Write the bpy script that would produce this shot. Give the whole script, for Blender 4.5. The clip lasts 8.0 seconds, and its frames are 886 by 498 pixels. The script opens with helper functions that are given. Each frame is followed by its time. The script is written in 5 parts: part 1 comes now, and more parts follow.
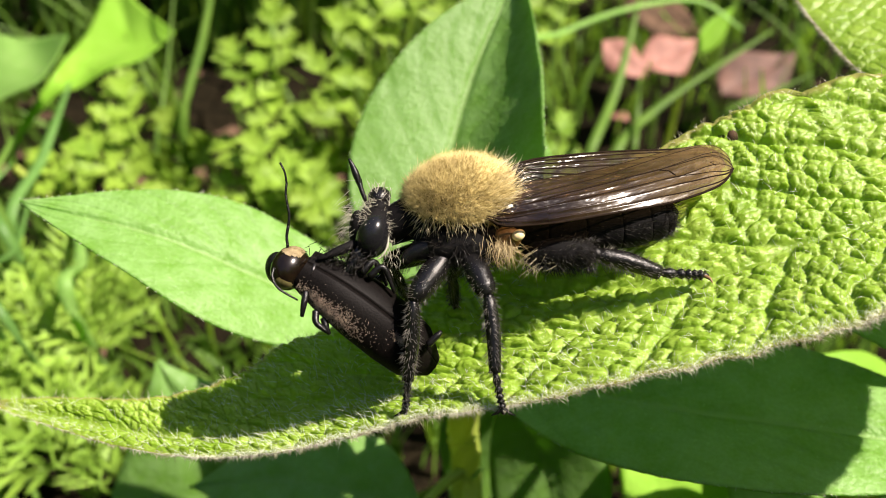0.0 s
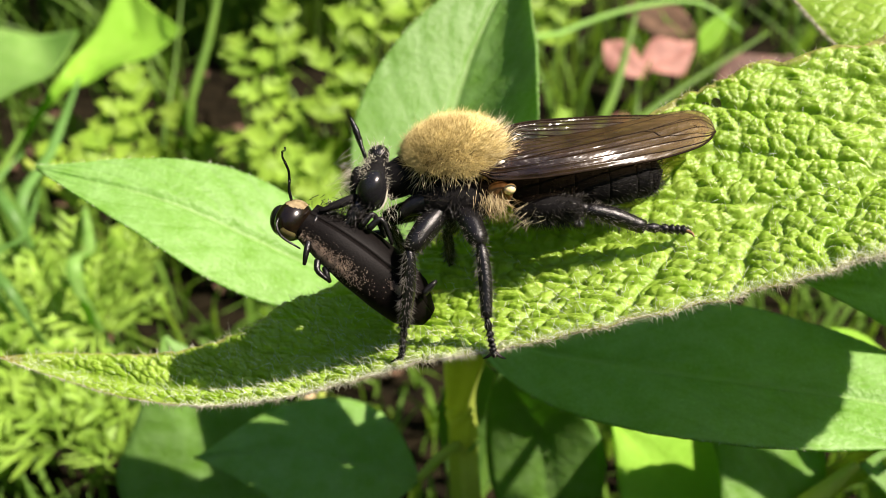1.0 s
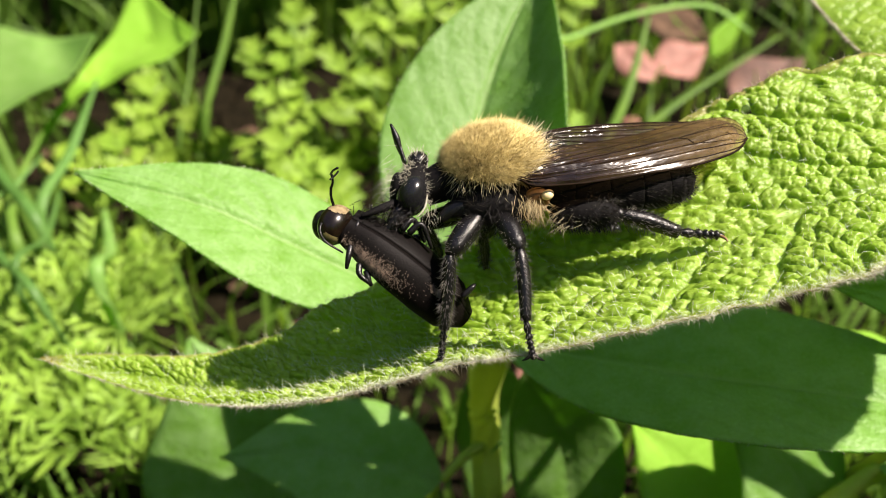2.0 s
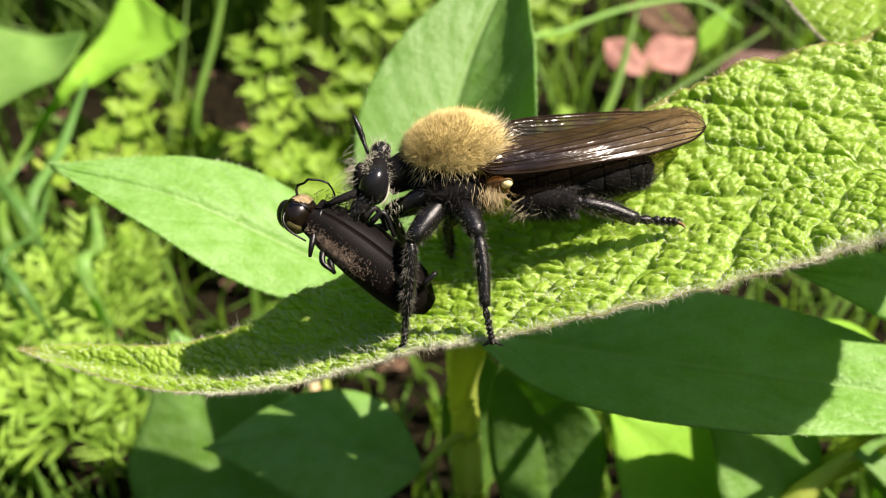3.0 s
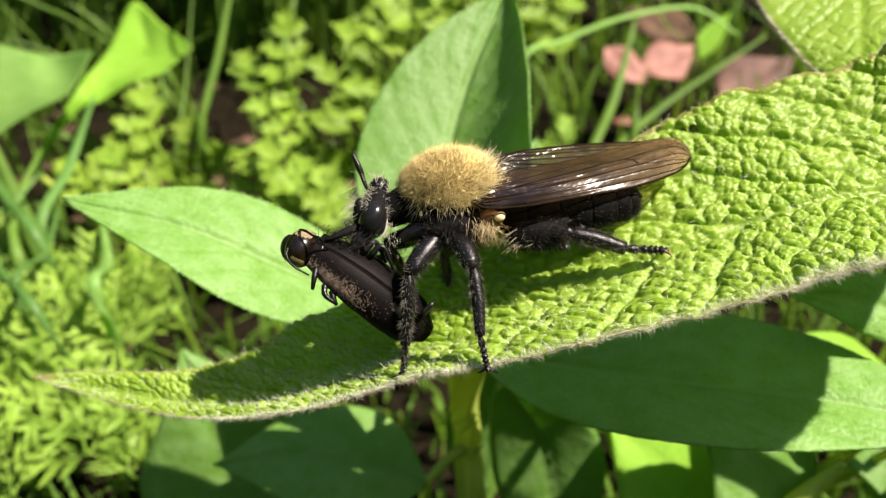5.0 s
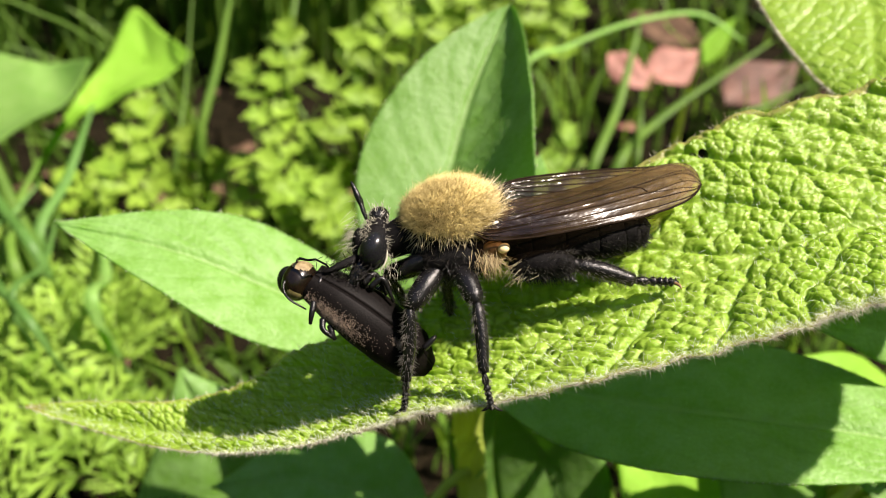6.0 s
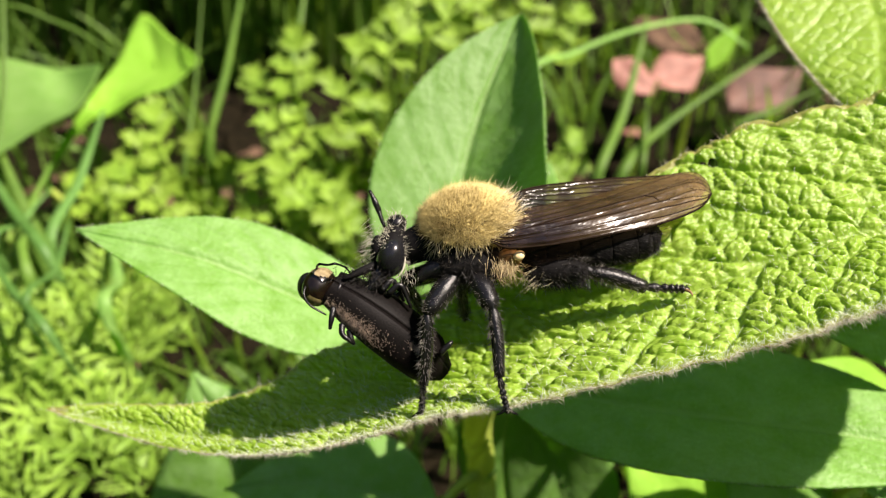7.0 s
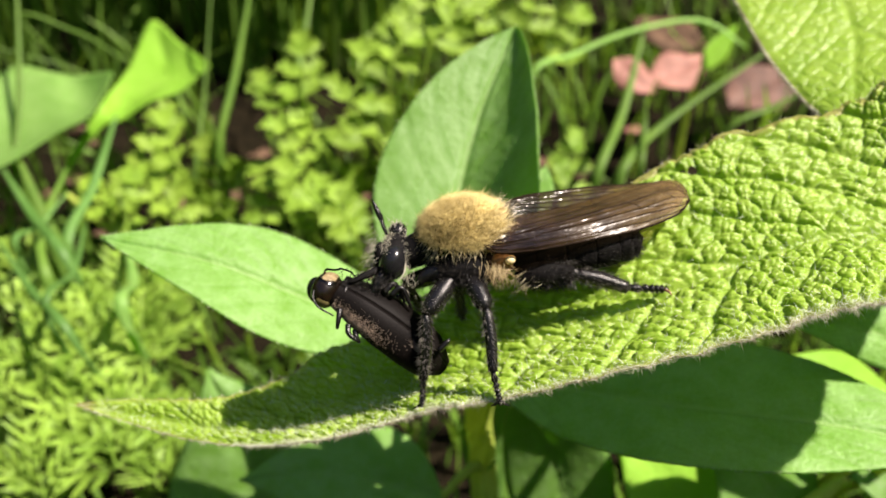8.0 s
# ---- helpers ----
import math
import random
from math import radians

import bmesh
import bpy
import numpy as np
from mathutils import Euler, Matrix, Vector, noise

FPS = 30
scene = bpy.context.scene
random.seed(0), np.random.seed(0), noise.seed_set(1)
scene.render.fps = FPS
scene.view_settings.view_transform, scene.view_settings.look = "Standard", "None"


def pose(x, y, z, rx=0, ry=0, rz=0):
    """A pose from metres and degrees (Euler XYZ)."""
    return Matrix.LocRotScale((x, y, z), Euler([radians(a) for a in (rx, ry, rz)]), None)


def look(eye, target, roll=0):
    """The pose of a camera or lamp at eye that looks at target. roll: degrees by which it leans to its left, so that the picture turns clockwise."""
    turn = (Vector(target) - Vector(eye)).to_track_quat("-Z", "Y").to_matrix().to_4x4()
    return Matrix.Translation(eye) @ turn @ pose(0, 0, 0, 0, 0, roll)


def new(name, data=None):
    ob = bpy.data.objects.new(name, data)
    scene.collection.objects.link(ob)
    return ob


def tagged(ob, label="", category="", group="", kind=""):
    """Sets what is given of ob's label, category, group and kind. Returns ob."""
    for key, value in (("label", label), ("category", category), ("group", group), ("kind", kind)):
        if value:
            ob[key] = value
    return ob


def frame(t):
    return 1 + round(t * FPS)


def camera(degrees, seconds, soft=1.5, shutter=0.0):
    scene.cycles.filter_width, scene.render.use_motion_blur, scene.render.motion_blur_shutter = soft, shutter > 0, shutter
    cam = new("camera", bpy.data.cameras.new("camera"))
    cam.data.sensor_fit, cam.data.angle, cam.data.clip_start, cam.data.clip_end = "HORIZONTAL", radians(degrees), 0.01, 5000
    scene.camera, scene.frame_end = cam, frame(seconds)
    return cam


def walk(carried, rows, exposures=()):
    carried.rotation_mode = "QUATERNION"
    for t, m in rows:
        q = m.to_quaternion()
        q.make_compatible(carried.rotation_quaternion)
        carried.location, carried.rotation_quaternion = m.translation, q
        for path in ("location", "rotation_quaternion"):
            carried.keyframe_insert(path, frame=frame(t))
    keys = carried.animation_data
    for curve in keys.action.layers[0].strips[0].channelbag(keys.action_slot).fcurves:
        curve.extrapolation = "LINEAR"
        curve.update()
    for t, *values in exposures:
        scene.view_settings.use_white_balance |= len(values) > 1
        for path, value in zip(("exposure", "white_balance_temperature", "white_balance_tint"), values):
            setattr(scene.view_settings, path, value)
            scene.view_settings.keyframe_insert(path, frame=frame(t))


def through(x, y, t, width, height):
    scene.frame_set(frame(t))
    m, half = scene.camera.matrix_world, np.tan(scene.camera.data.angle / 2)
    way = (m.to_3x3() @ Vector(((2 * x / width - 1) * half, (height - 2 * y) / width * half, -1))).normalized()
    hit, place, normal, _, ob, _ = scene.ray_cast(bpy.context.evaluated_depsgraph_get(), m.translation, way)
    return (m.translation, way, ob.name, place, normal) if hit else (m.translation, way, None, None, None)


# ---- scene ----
cam = camera(58.55, 8.0, soft=0.75)
METRES, EYE, TILT, LEAN, TURN = 0.055, 0.116, -38.0, 0.0, 0.0
ROWS = [
    (0.0, 0.0000, 0.0000, 0.0000, 0.00, 0.00, 0.00),
    (0.5, 0.0073, -0.0154, -0.0192, 0.14, 0.57, -0.61),
    (1.0, 0.0098, -0.0466, -0.0652, 0.26, 0.76, -0.37),
    (1.5, -0.0261, -0.0621, -0.0527, 0.35, 0.96, -0.60),
    (1.7, -0.0317, -0.0629, -0.0510, 0.49, 0.87, -0.51),
    (2.8, -0.0267, -0.0844, -0.1125, 0.46, 0.82, -0.30),
    (3.0, 0.0157, -0.0829, -0.0737, 0.61, 0.67, -0.12),
    (3.5, 0.0021, -0.0737, -0.0562, 0.65, 0.67, 0.11),
    (4.0, 0.0056, -0.1017, -0.0200, 0.84, 0.71, 0.05),
    (4.5, 0.0016, -0.1142, -0.1083, 0.91, 0.90, 0.24),
    (5.0, 0.0282, -0.1263, -0.0362, 1.05, 0.71, 0.68),
    (5.2, 0.0455, -0.1319, 0.0055, 1.29, 0.64, 0.44),
    (6.3, 0.0095, -0.0870, 0.0025, 1.23, 0.77, 0.86),
    (6.5, -0.0017, -0.1040, 0.0312, 1.33, 0.89, 0.76),
    (7.0, 0.0117, -0.1178, 0.0081, 1.40, 0.95, 0.67),
    (7.5, 0.0140, -0.1428, -0.0028, 1.60, 0.78, 0.88),
    (8.0, 0.0277, -0.2013, 0.0200, 1.96, 0.61, 1.17),
]
walk(cam, [(t, pose(0, 0, EYE, TILT, LEAN, TURN) @ pose(METRES * x, METRES * y, METRES * z, 90 + pitch, roll, yaw)) for t, x, y, z, yaw, pitch, roll in ROWS],
     [(0.0, 1.23, 6720, 20.5), (8.0, 1.23, 6720, 20.5)])
cam.data.dof.use_dof = True
cam.data.dof.focus_distance = 0.0489
cam.data.dof.aperture_fstop = 43.0

# ---- sky, sun ----
SUN_WAY = Vector((0.19, -0.017, 0.286)).normalized()  # towards the sun
world = bpy.data.worlds.new("sky")
scene.world = world
world.use_nodes = True
wn = world.node_tree.nodes
sky = wn.new("ShaderNodeTexSky")
sky.sky_type, sky.sun_disc = "NISHITA", False
sky.sun_elevation = math.asin(SUN_WAY.z)
sky.sun_rotation = math.atan2(SUN_WAY.x, SUN_WAY.y)
world.node_tree.links.new(sky.outputs[0], wn["Background"].inputs[0])
wn["Background"].inputs[1].default_value = 0.078
sun = new("sun", bpy.data.lights.new("sun", "SUN"))
sun.data.energy, sun.data.angle, sun.data.color = 5.0, radians(0.53), (1.0, 0.94, 0.80)
sun.matrix_world = look(SUN_WAY * 3, (0, 0, 0))

# ---- working axes: 55 mm units, tilted with the plants' slope (x across, y away, z up the slope) ----
AX = np.array(pose(0, 0, 0, TILT).to_3x3())
EYE0 = np.array([0, 0, EYE])


def W(p):
    """Working axes to world metres."""
    return np.asarray(p, float) @ AX.T * METRES + EYE0


def ug(x, y):
    """The point of the ground (world z = 0) in working axes, by world x and y in units."""
    return (np.array([x * METRES, y * METRES, 0]) - EYE0) @ AX / METRES


UP = np.array([0, 0, 1.0]) @ AX       # the world's up in working axes
BACK = np.array([0, 1.0, 0]) @ AX     # the level way ahead
rng = np.random.default_rng(7)


def unit(v):
    v = np.asarray(v, float)
    return v / np.maximum(np.linalg.norm(v, axis=-1, keepdims=True), 1e-9)


# ---- mesh helpers ----
def thing(name, base, label, category, group="", kind=""):
    ob = new(name)
    ob.empty_display_size = 0.002
    ob.location = W(base)
    return tagged(ob, label, category, group, kind)


def origin(ob):
    o = np.zeros(3)
    while ob is not None:
        o += np.array(ob.location)
        ob = ob.parent
    return o


def part(name, vf, material, parent=None, label="", at=None, smooth=True, uv=None, kind=""):
    """Links vertices and faces (working axes) as one mesh under its parent; at: the joint about which it turns."""
    verts, faces = vf[0], vf[1]
    over = origin(parent) if parent is not None else np.zeros(3)
    base = W(at) if at is not None else over
    me = bpy.data.meshes.new(name)
    w = W(verts) - base
    me.from_pydata(w.tolist(), [], [tuple(int(i) for i in f) for f in faces])
    me.polygons.foreach_set("use_smooth", [smooth] * len(me.polygons))
    if uv is not None:
        lay = me.uv_layers.new(name="UVMap")
        idx = np.zeros(len(me.loops), int)
        me.loops.foreach_get("vertex_index", idx)
        lay.data.foreach_set("uv", np.asarray(uv, float)[idx].ravel())
    me.materials.append(material)
    me.update()
    ob = new(name, me)
    ob.location = base - over
    if parent is not None:
        ob.parent = parent
    return tagged(ob, label, kind=kind)


def join(*many):
    vs, fs, n = [], [], 0
    for v, f in many:
        vs.append(np.asarray(v, float))
        fs += [tuple(i + n for i in face) for face in f]
        n += len(v)
    return np.concatenate(vs), fs


def spline(points, n):
    """A smooth curve through a few points (Catmull-Rom)."""
    p = np.asarray(points, float)
    p = np.vstack([2 * p[0] - p[1], p, 2 * p[-1] - p[-2]])
    out = []
    for t in np.linspace(0, len(p) - 3 - 1e-9, n):
        i = int(t)
        f = t - i
        a, b, c, d = p[i:i + 4]
        out.append(0.5 * (2 * b + (c - a) * f + (2 * a - 5 * b + 4 * c - d) * f * f + (3 * b - a - 3 * c + d) * f ** 3))
    return np.array(out)


def tube(path, radii, sides=8, n=None, flat=1.0, hint=(0, -0.6, 0.8), ridge=0.0):
    """A capped tube along a path; flat squeezes it across the hint."""
    path = np.asarray(path, float)
    if n:
        radii = np.interp(np.linspace(0, 1, n), np.linspace(0, 1, len(radii)), radii)
        path = spline(path, n)
    tan = unit(np.gradient(path, axis=0))
    u = unit(np.cross(tan, hint))
    v = np.cross(u, tan)
    a = np.linspace(0, 2 * np.pi, sides, endpoint=False)
    ring = (np.cos(a)[None, :, None] * u[:, None] + flat * np.sin(a)[None, :, None] * v[:, None]) * (np.asarray(radii)[:, None] * (1 + ridge * np.cos(5 * a))[None])[..., None] + path[:, None]
    verts = np.vstack([ring.reshape(-1, 3), path[:1] - tan[:1] * radii[0] * 0.5, path[-1:] + tan[-1:] * radii[-1] * 0.5])
    k, m = len(path), sides
    faces = [(i * m + j, i * m + (j + 1) % m, (i + 1) * m + (j + 1) % m, (i + 1) * m + j) for i in range(k - 1) for j in range(m)]
    faces += [((j + 1) % m, j, k * m) for j in range(m)] + [((k - 1) * m + j, (k - 1) * m + (j + 1) % m, k * m + 1) for j in range(m)]
    return verts, faces


def ball(centre, a, b, c, nu=24, nv=14, lump=0.0, seed=0):
    """An ellipsoid with half axes a, b, c (vectors)."""
    th = np.linspace(0.02, np.pi - 0.02, nv)
    ph = np.linspace(0, 2 * np.pi, nu, endpoint=False)
    d = np.stack([np.cos(th)[:, None] * np.ones(nu), np.sin(th)[:, None] * np.cos(ph), np.sin(th)[:, None] * np.sin(ph)], -1).reshape(-1, 3)
    if lump:
        d = d * (1 + lump * np.array([noise.noise(Vector(q * 2.3) + Vector((seed, 0, 0))) for q in d])[:, None])
    verts = np.asarray(centre) + d @ np.array([a, b, c], float)
    faces = [(i * nu + j, i * nu + (j + 1) % nu, (i + 1) * nu + (j + 1) % nu, (i + 1) * nu + j) for i in range(nv - 1) for j in range(nu)]
    return verts, faces + [tuple(range(nu))[::-1], tuple((nv - 1) * nu + j for j in range(nu))]


def hairs(roots, ways, length, radius, bend=None):
    """Fine tapering hairs, three-sided, bent at the middle."""
    roots, ways = np.asarray(roots, float), unit(ways)
    n = len(roots)
    length = np.broadcast_to(np.asarray(length, float), (n,))[:, None]
    bend = np.zeros((n, 3)) if bend is None else np.asarray(bend, float)
    mid = roots + ways * length * 0.5 + bend * length * 0.15
    tip = roots + ways * length + bend * length * 0.6
    u = unit(np.cross(ways, rng.normal(size=(n, 3))))
    v = np.cross(ways, u)
    vs = []
    for c, r in ((roots, radius), (mid, radius * 0.75)):
        for k in range(3):
            vs.append(c + (u * math.cos(k * 2.094) + v * math.sin(k * 2.094)) * r)
    vs.append(tip)
    verts = np.stack(vs, 1).reshape(-1, 3)
    pat = [(0, 1, 4, 3), (1, 2, 5, 4), (2, 0, 3, 5), (3, 4, 6), (4, 5, 6), (5, 3, 6)]
    return verts, [tuple(i * 7 + j for j in f) for i in range(n) for f in pat]


def blade(rib, side, half, n=40, m=9, fold=0.1, cup=0.0, peak=0.4, blunt=0.8, serr=0, wave=0.0, seed=0, thick=0.004, veins=4, wide=1.0, point=1.15):
    """A leaf: midrib through rib (base to tip), half wide to each side along side; fold lifts the two halves to a V, with
    raised side veins, a toothed edge and an underside. Returns vertices, faces and leaf coordinates."""
    rib = spline(rib, n)
    t = np.linspace(0, 1, n)
    tan = unit(np.gradient(rib, axis=0))
    s = unit(side)
    s = unit(s - (tan @ s)[:, None] * tan)
    nor = np.cross(tan, s)
    nor *= np.sign(nor[n // 2] @ UP + 1e-6)
    w = np.interp(t, [0, 1], [0, 0]) + np.where(t < peak, np.sin(np.pi / 2 * t / peak) ** blunt, np.clip(np.cos(np.pi / 2 * np.clip((t - peak) / (1 - peak), 0, 1)), 0, 1) ** point)
    w = np.clip(w, 0.015, None) * half
    if serr:
        w = w * (1 + 0.011 * ((t * serr) % 1 - 0.5))
    q = np.linspace(-1, 1, m)
    k = np.random.default_rng(seed)
    ph = k.uniform(0, 6.3, 4)
    left, right, turn = fold if isinstance(fold, tuple) else (fold, fold, 0.0)
    lift = (np.where(q < 0, left, right) * np.abs(q) + np.where(q > 0, turn, 0) * q ** 2)[None] * w[:, None] - cup * (q[None] ** 2) * w[:, None]
    lift = lift + wave * half * np.sin(t[:, None] * 9 + ph[0] + 2 * q[None]) * np.abs(q)[None]
    d = (t[:, None] * veins * 2 - np.abs(q)[None] ** 0.8 * 2.6) % 1
    lift = lift - 0.010 * half * np.exp(-((d - 0.5) / 0.13) ** 2) - 0.05 * half * np.exp(-(q[None] / 0.06) ** 2)
    q2 = np.where(q < 0, q * wide, q)
    top = rib[:, None] + s[:, None] * (q2[None, :, None] * w[:, None, None]) + nor[:, None] * lift[..., None]
    bot = top - nor[:, None] * thick * half / 0.1
    verts = np.vstack([top.reshape(-1, 3), bot.reshape(-1, 3)])
    N = n * m
    g = [(i * m + j, i * m + j + 1, (i + 1) * m + j + 1, (i + 1) * m + j) for i in range(n - 1) for j in range(m - 1)]
    faces = g + [tuple(N + x for x in f[::-1]) for f in g]
    for i in range(n - 1):
        for a, b in (((i * m), (i + 1) * m), ((i + 1) * m + m - 1, i * m + m - 1)):
            faces.append((a, b, N + b, N + a))
    uv = np.stack([np.broadcast_to(t[:, None], (n, m)), np.broadcast_to(q[None], (n, m))], -1).reshape(-1, 2)
    return verts, faces, np.vstack([uv, uv])


# ---- materials ----
def material(name):
    m = bpy.data.materials.new(name)
    m.use_nodes = True
    nt = m.node_tree
    return m, nt, nt.nodes["Principled BSDF"]


def add(nt, kind, **values):
    nd = nt.nodes.new(kind)
    for k, v in values.items():
        if k in nd.inputs:
            nd.inputs[k].default_value = v
    return nd


def ramp(nt, fac, stops):
    r = nt.nodes.new("ShaderNodeValToRGB")
    e = r.color_ramp.elements
    while len(e) < len(stops):
        e.new(0.5)
    for el, (p, c) in zip(e, stops):
        el.position, el.color = p, (*c, 1)
    nt.links.new(fac, r.inputs[0])
    return r.outputs[0]


def noise_out(nt, scale, detail=4.0, rough=0.55):
    co = nt.nodes.new("ShaderNodeTexCoord")
    nz = add(nt, "ShaderNodeTexNoise", Scale=scale, Detail=detail, Roughness=rough)
    nt.links.new(co.outputs["Object"], nz.inputs["Vector"])
    return nz.outputs[0]


def bump(nt, b, height, strength, dist):
    bp = add(nt, "ShaderNodeBump", Strength=strength, Distance=dist)
    nt.links.new(height, bp.inputs["Height"])
    nt.links.new(bp.outputs[0], b.inputs["Normal"])
    return bp


def mix(nt, a, b, fac, blend="MIX"):
    mx = nt.nodes.new("ShaderNodeMix")
    mx.data_type, mx.blend_type = "RGBA", blend
    for sock, val in ((mx.inputs[6], a), (mx.inputs[7], b), (mx.inputs[0], fac)):
        if isinstance(val, (float, int)):
            sock.default_value = val
        elif isinstance(val, tuple):
            sock.default_value = (*val, 1)
        else:
            nt.links.new(val, sock)
    return mx.outputs[2]


def leafy(name, dark, light, through, rough=0.45, glow=0.35, scale=400, fine=3000, vein=None, relief=0.25, rim=False, gloss=0.28):
    """A living leaf: two scales of green, some light passing through the blade."""
    m, nt, b = material(name)
    col = ramp(nt, noise_out(nt, scale), [(0.3, dark), (0.7, light)])
    f = noise_out(nt, fine, 3)
    col = mix(nt, col, ramp(nt, f, [(0.3, tuple(0.72 * c for c in dark)), (0.75, tuple(1.15 * c for c in light))]), 0.35)
    if vein:
        uvn = nt.nodes.new("ShaderNodeUVMap")
        sep = nt.nodes.new("ShaderNodeSeparateXYZ")
        nt.links.new(uvn.outputs[0], sep.inputs[0])
        ab = nt.nodes.new("ShaderNodeMath")
        ab.operation = "ABSOLUTE"
        nt.links.new(sep.outputs[1], ab.inputs[0])
        col = mix(nt, vein, col, ramp(nt, ab.outputs[0], [(0.0, (0.2, 0.2, 0.2)), (0.05, (1, 1, 1))]))

        def calc(op, a, c):
            md = nt.nodes.new("ShaderNodeMath")
            md.operation = op
            for sock, val in zip(md.inputs, (a, c)):
                if isinstance(val, (int, float)):
                    sock.default_value = val
                else:
                    nt.links.new(val, sock)
            return md.outputs[0]

        wob = calc("MULTIPLY", noise_out(nt, 250, 2), 0.12)
        ph = calc("FRACT", calc("ADD", calc("SUBTRACT", calc("MULTIPLY", sep.outputs[0], 8.0), calc("MULTIPLY", calc("POWER", ab.outputs[0], 0.8), 2.6)), wob), 0)
        line = ramp(nt, ph, [(0.34, (0, 0, 0)), (0.5, (0.13, 0.13, 0.13)), (0.58, (0, 0, 0))])
        col = mix(nt, col, tuple(0.55 * c for c in dark), line)
        col = mix(nt, col, tuple(1.5 * c for c in light), ramp(nt, noise_out(nt, 2200, 2), [(0.66, (0, 0, 0)), (0.74, (0.45, 0.45, 0.45))]))
    if rim:
        # dry brown wear along the two edges and at the tip, ragged by noise
        uvn = nt.nodes.new("ShaderNodeUVMap")
        at = nt.nodes.new("ShaderNodeVectorMath")
        nz = nt.nodes.new("ShaderNodeVectorMath")
        nz.operation, at.operation = "SCALE", "ADD"
        big = add(nt, "ShaderNodeTexNoise", Scale=900.0, Detail=3.0)
        co = nt.nodes.new("ShaderNodeTexCoord")
        nt.links.new(co.outputs["Object"], big.inputs["Vector"])
        nt.links.new(big.outputs[1], nz.inputs[0])
        nz.inputs[3].default_value = 0.06
        nt.links.new(uvn.outputs[0], at.inputs[0])
        nt.links.new(nz.outputs[0], at.inputs[1])
        sep = nt.nodes.new("ShaderNodeSeparateXYZ")
        nt.links.new(at.outputs[0], sep.inputs[0])
        col = mix(nt, col, (0.30, 0.22, 0.10), ramp(nt, sep.outputs[1], [(0.028, (0.8, 0.8, 0.8)), (0.052, (0, 0, 0)), (0.985, (0, 0, 0)), (1.008, (0.75, 0.75, 0.75))]))
        col = mix(nt, col, (0.22, 0.10, 0.06), ramp(nt, sep.outputs[0], [(0.03, (0.9, 0.9, 0.9)), (0.06, (0, 0, 0))]))
        col = mix(nt, col, (0.28, 0.2, 0.1), ramp(nt, noise_out(nt, 330, 2), [(0.73, (0, 0, 0)), (0.77, (0.7, 0.7, 0.7))]))
    obi = nt.nodes.new("ShaderNodeObjectInfo")
    b.inputs["Specular IOR Level"].default_value = gloss
    hs = nt.nodes.new("ShaderNodeHueSaturation")
    mr = add(nt, "ShaderNodeMapRange")
    mr.inputs[3].default_value, mr.inputs[4].default_value = 0.8, 1.2
    nt.links.new(obi.outputs["Random"], mr.inputs[0])
    nt.links.new(mr.outputs[0], hs.inputs["Value"])
    nt.links.new(col, hs.inputs["Color"])
    nt.links.new(hs.outputs[0], b.inputs["Base Color"])
    b.inputs["Roughness"].default_value = rough
    bump(nt, b, mix(nt, f, noise_out(nt, scale * 2, 2), 0.6) if vein else f, relief, 0.0005 if vein else 0.0002)
    tr = nt.nodes.new("ShaderNodeBsdfTranslucent")
    tr.inputs[0].default_value = (*through, 1)
    ms = nt.nodes.new("ShaderNodeMixShader")
    ms.inputs[0].default_value = glow
    nt.links.new(b.outputs[0], ms.inputs[1])
    nt.links.new(tr.outputs[0], ms.inputs[2])
    nt.links.new(ms.outputs[0], nt.nodes["Material Output"].inputs[0])
    return m


def plain(name, a, c, rough=0.5, scale=3000, relief=0.3, dist=0.00005, metal=0.0, coat=0.0, spec=0.5):
    m, nt, b = material(name)
    f = noise_out(nt, scale)
    nt.links.new(ramp(nt, f, [(0.3, a), (0.7, c)]), b.inputs["Base Color"])
    b.inputs["Roughness"].default_value, b.inputs["Metallic"].default_value = rough, metal
    b.inputs["Coat Weight"].default_value = coat
    b.inputs["Specular IOR Level"].default_value = spec
    bump(nt, b, f, relief, dist)
    return m


LEAF_HAIRY = leafy("hairy_leaf_green", (0.175, 0.30, 0.024), (0.325, 0.45, 0.075), (0.62, 0.84, 0.04), 0.27, 0.48, 500, 5000, rim=True, relief=0.5, gloss=0.6)
LEAF_SMOOTH = leafy("smooth_leaf_green", (0.125, 0.285, 0.026), (0.255, 0.44, 0.145), (0.37, 0.72, 0.08), 0.45, 0.37, 450, 3000, vein=(0.24, 0.39, 0.12), relief=0.5, gloss=0.28)
LEAF_YOUNG = leafy("young_leaf_green", (0.22, 0.46, 0.035), (0.34, 0.60, 0.08), (0.36, 0.68, 0.04), 0.5, 0.5, 200, 2000)
LEAF_LACY = leafy("lacy_leaf_green", (0.12, 0.25, 0.018), (0.30, 0.45, 0.055), (0.36, 0.55, 0.03), 0.55, 0.35, 60, 900)
LEAF_FEATHER = leafy("feathery_leaf_green", (0.12, 0.25, 0.025), (0.32, 0.50, 0.07), (0.34, 0.55, 0.03), 0.5, 0.35, 120, 900)
LEAF_PALE = leafy("pale_leaf_green", (0.20, 0.40, 0.08), (0.32, 0.52, 0.15), (0.4, 0.75, 0.06), 0.45, 0.4, 300, 2000)
GRASS = leafy("grass_green", (0.07, 0.16, 0.02), (0.15, 0.27, 0.04), (0.22, 0.4, 0.03), 0.5, 0.35, 100, 1500)
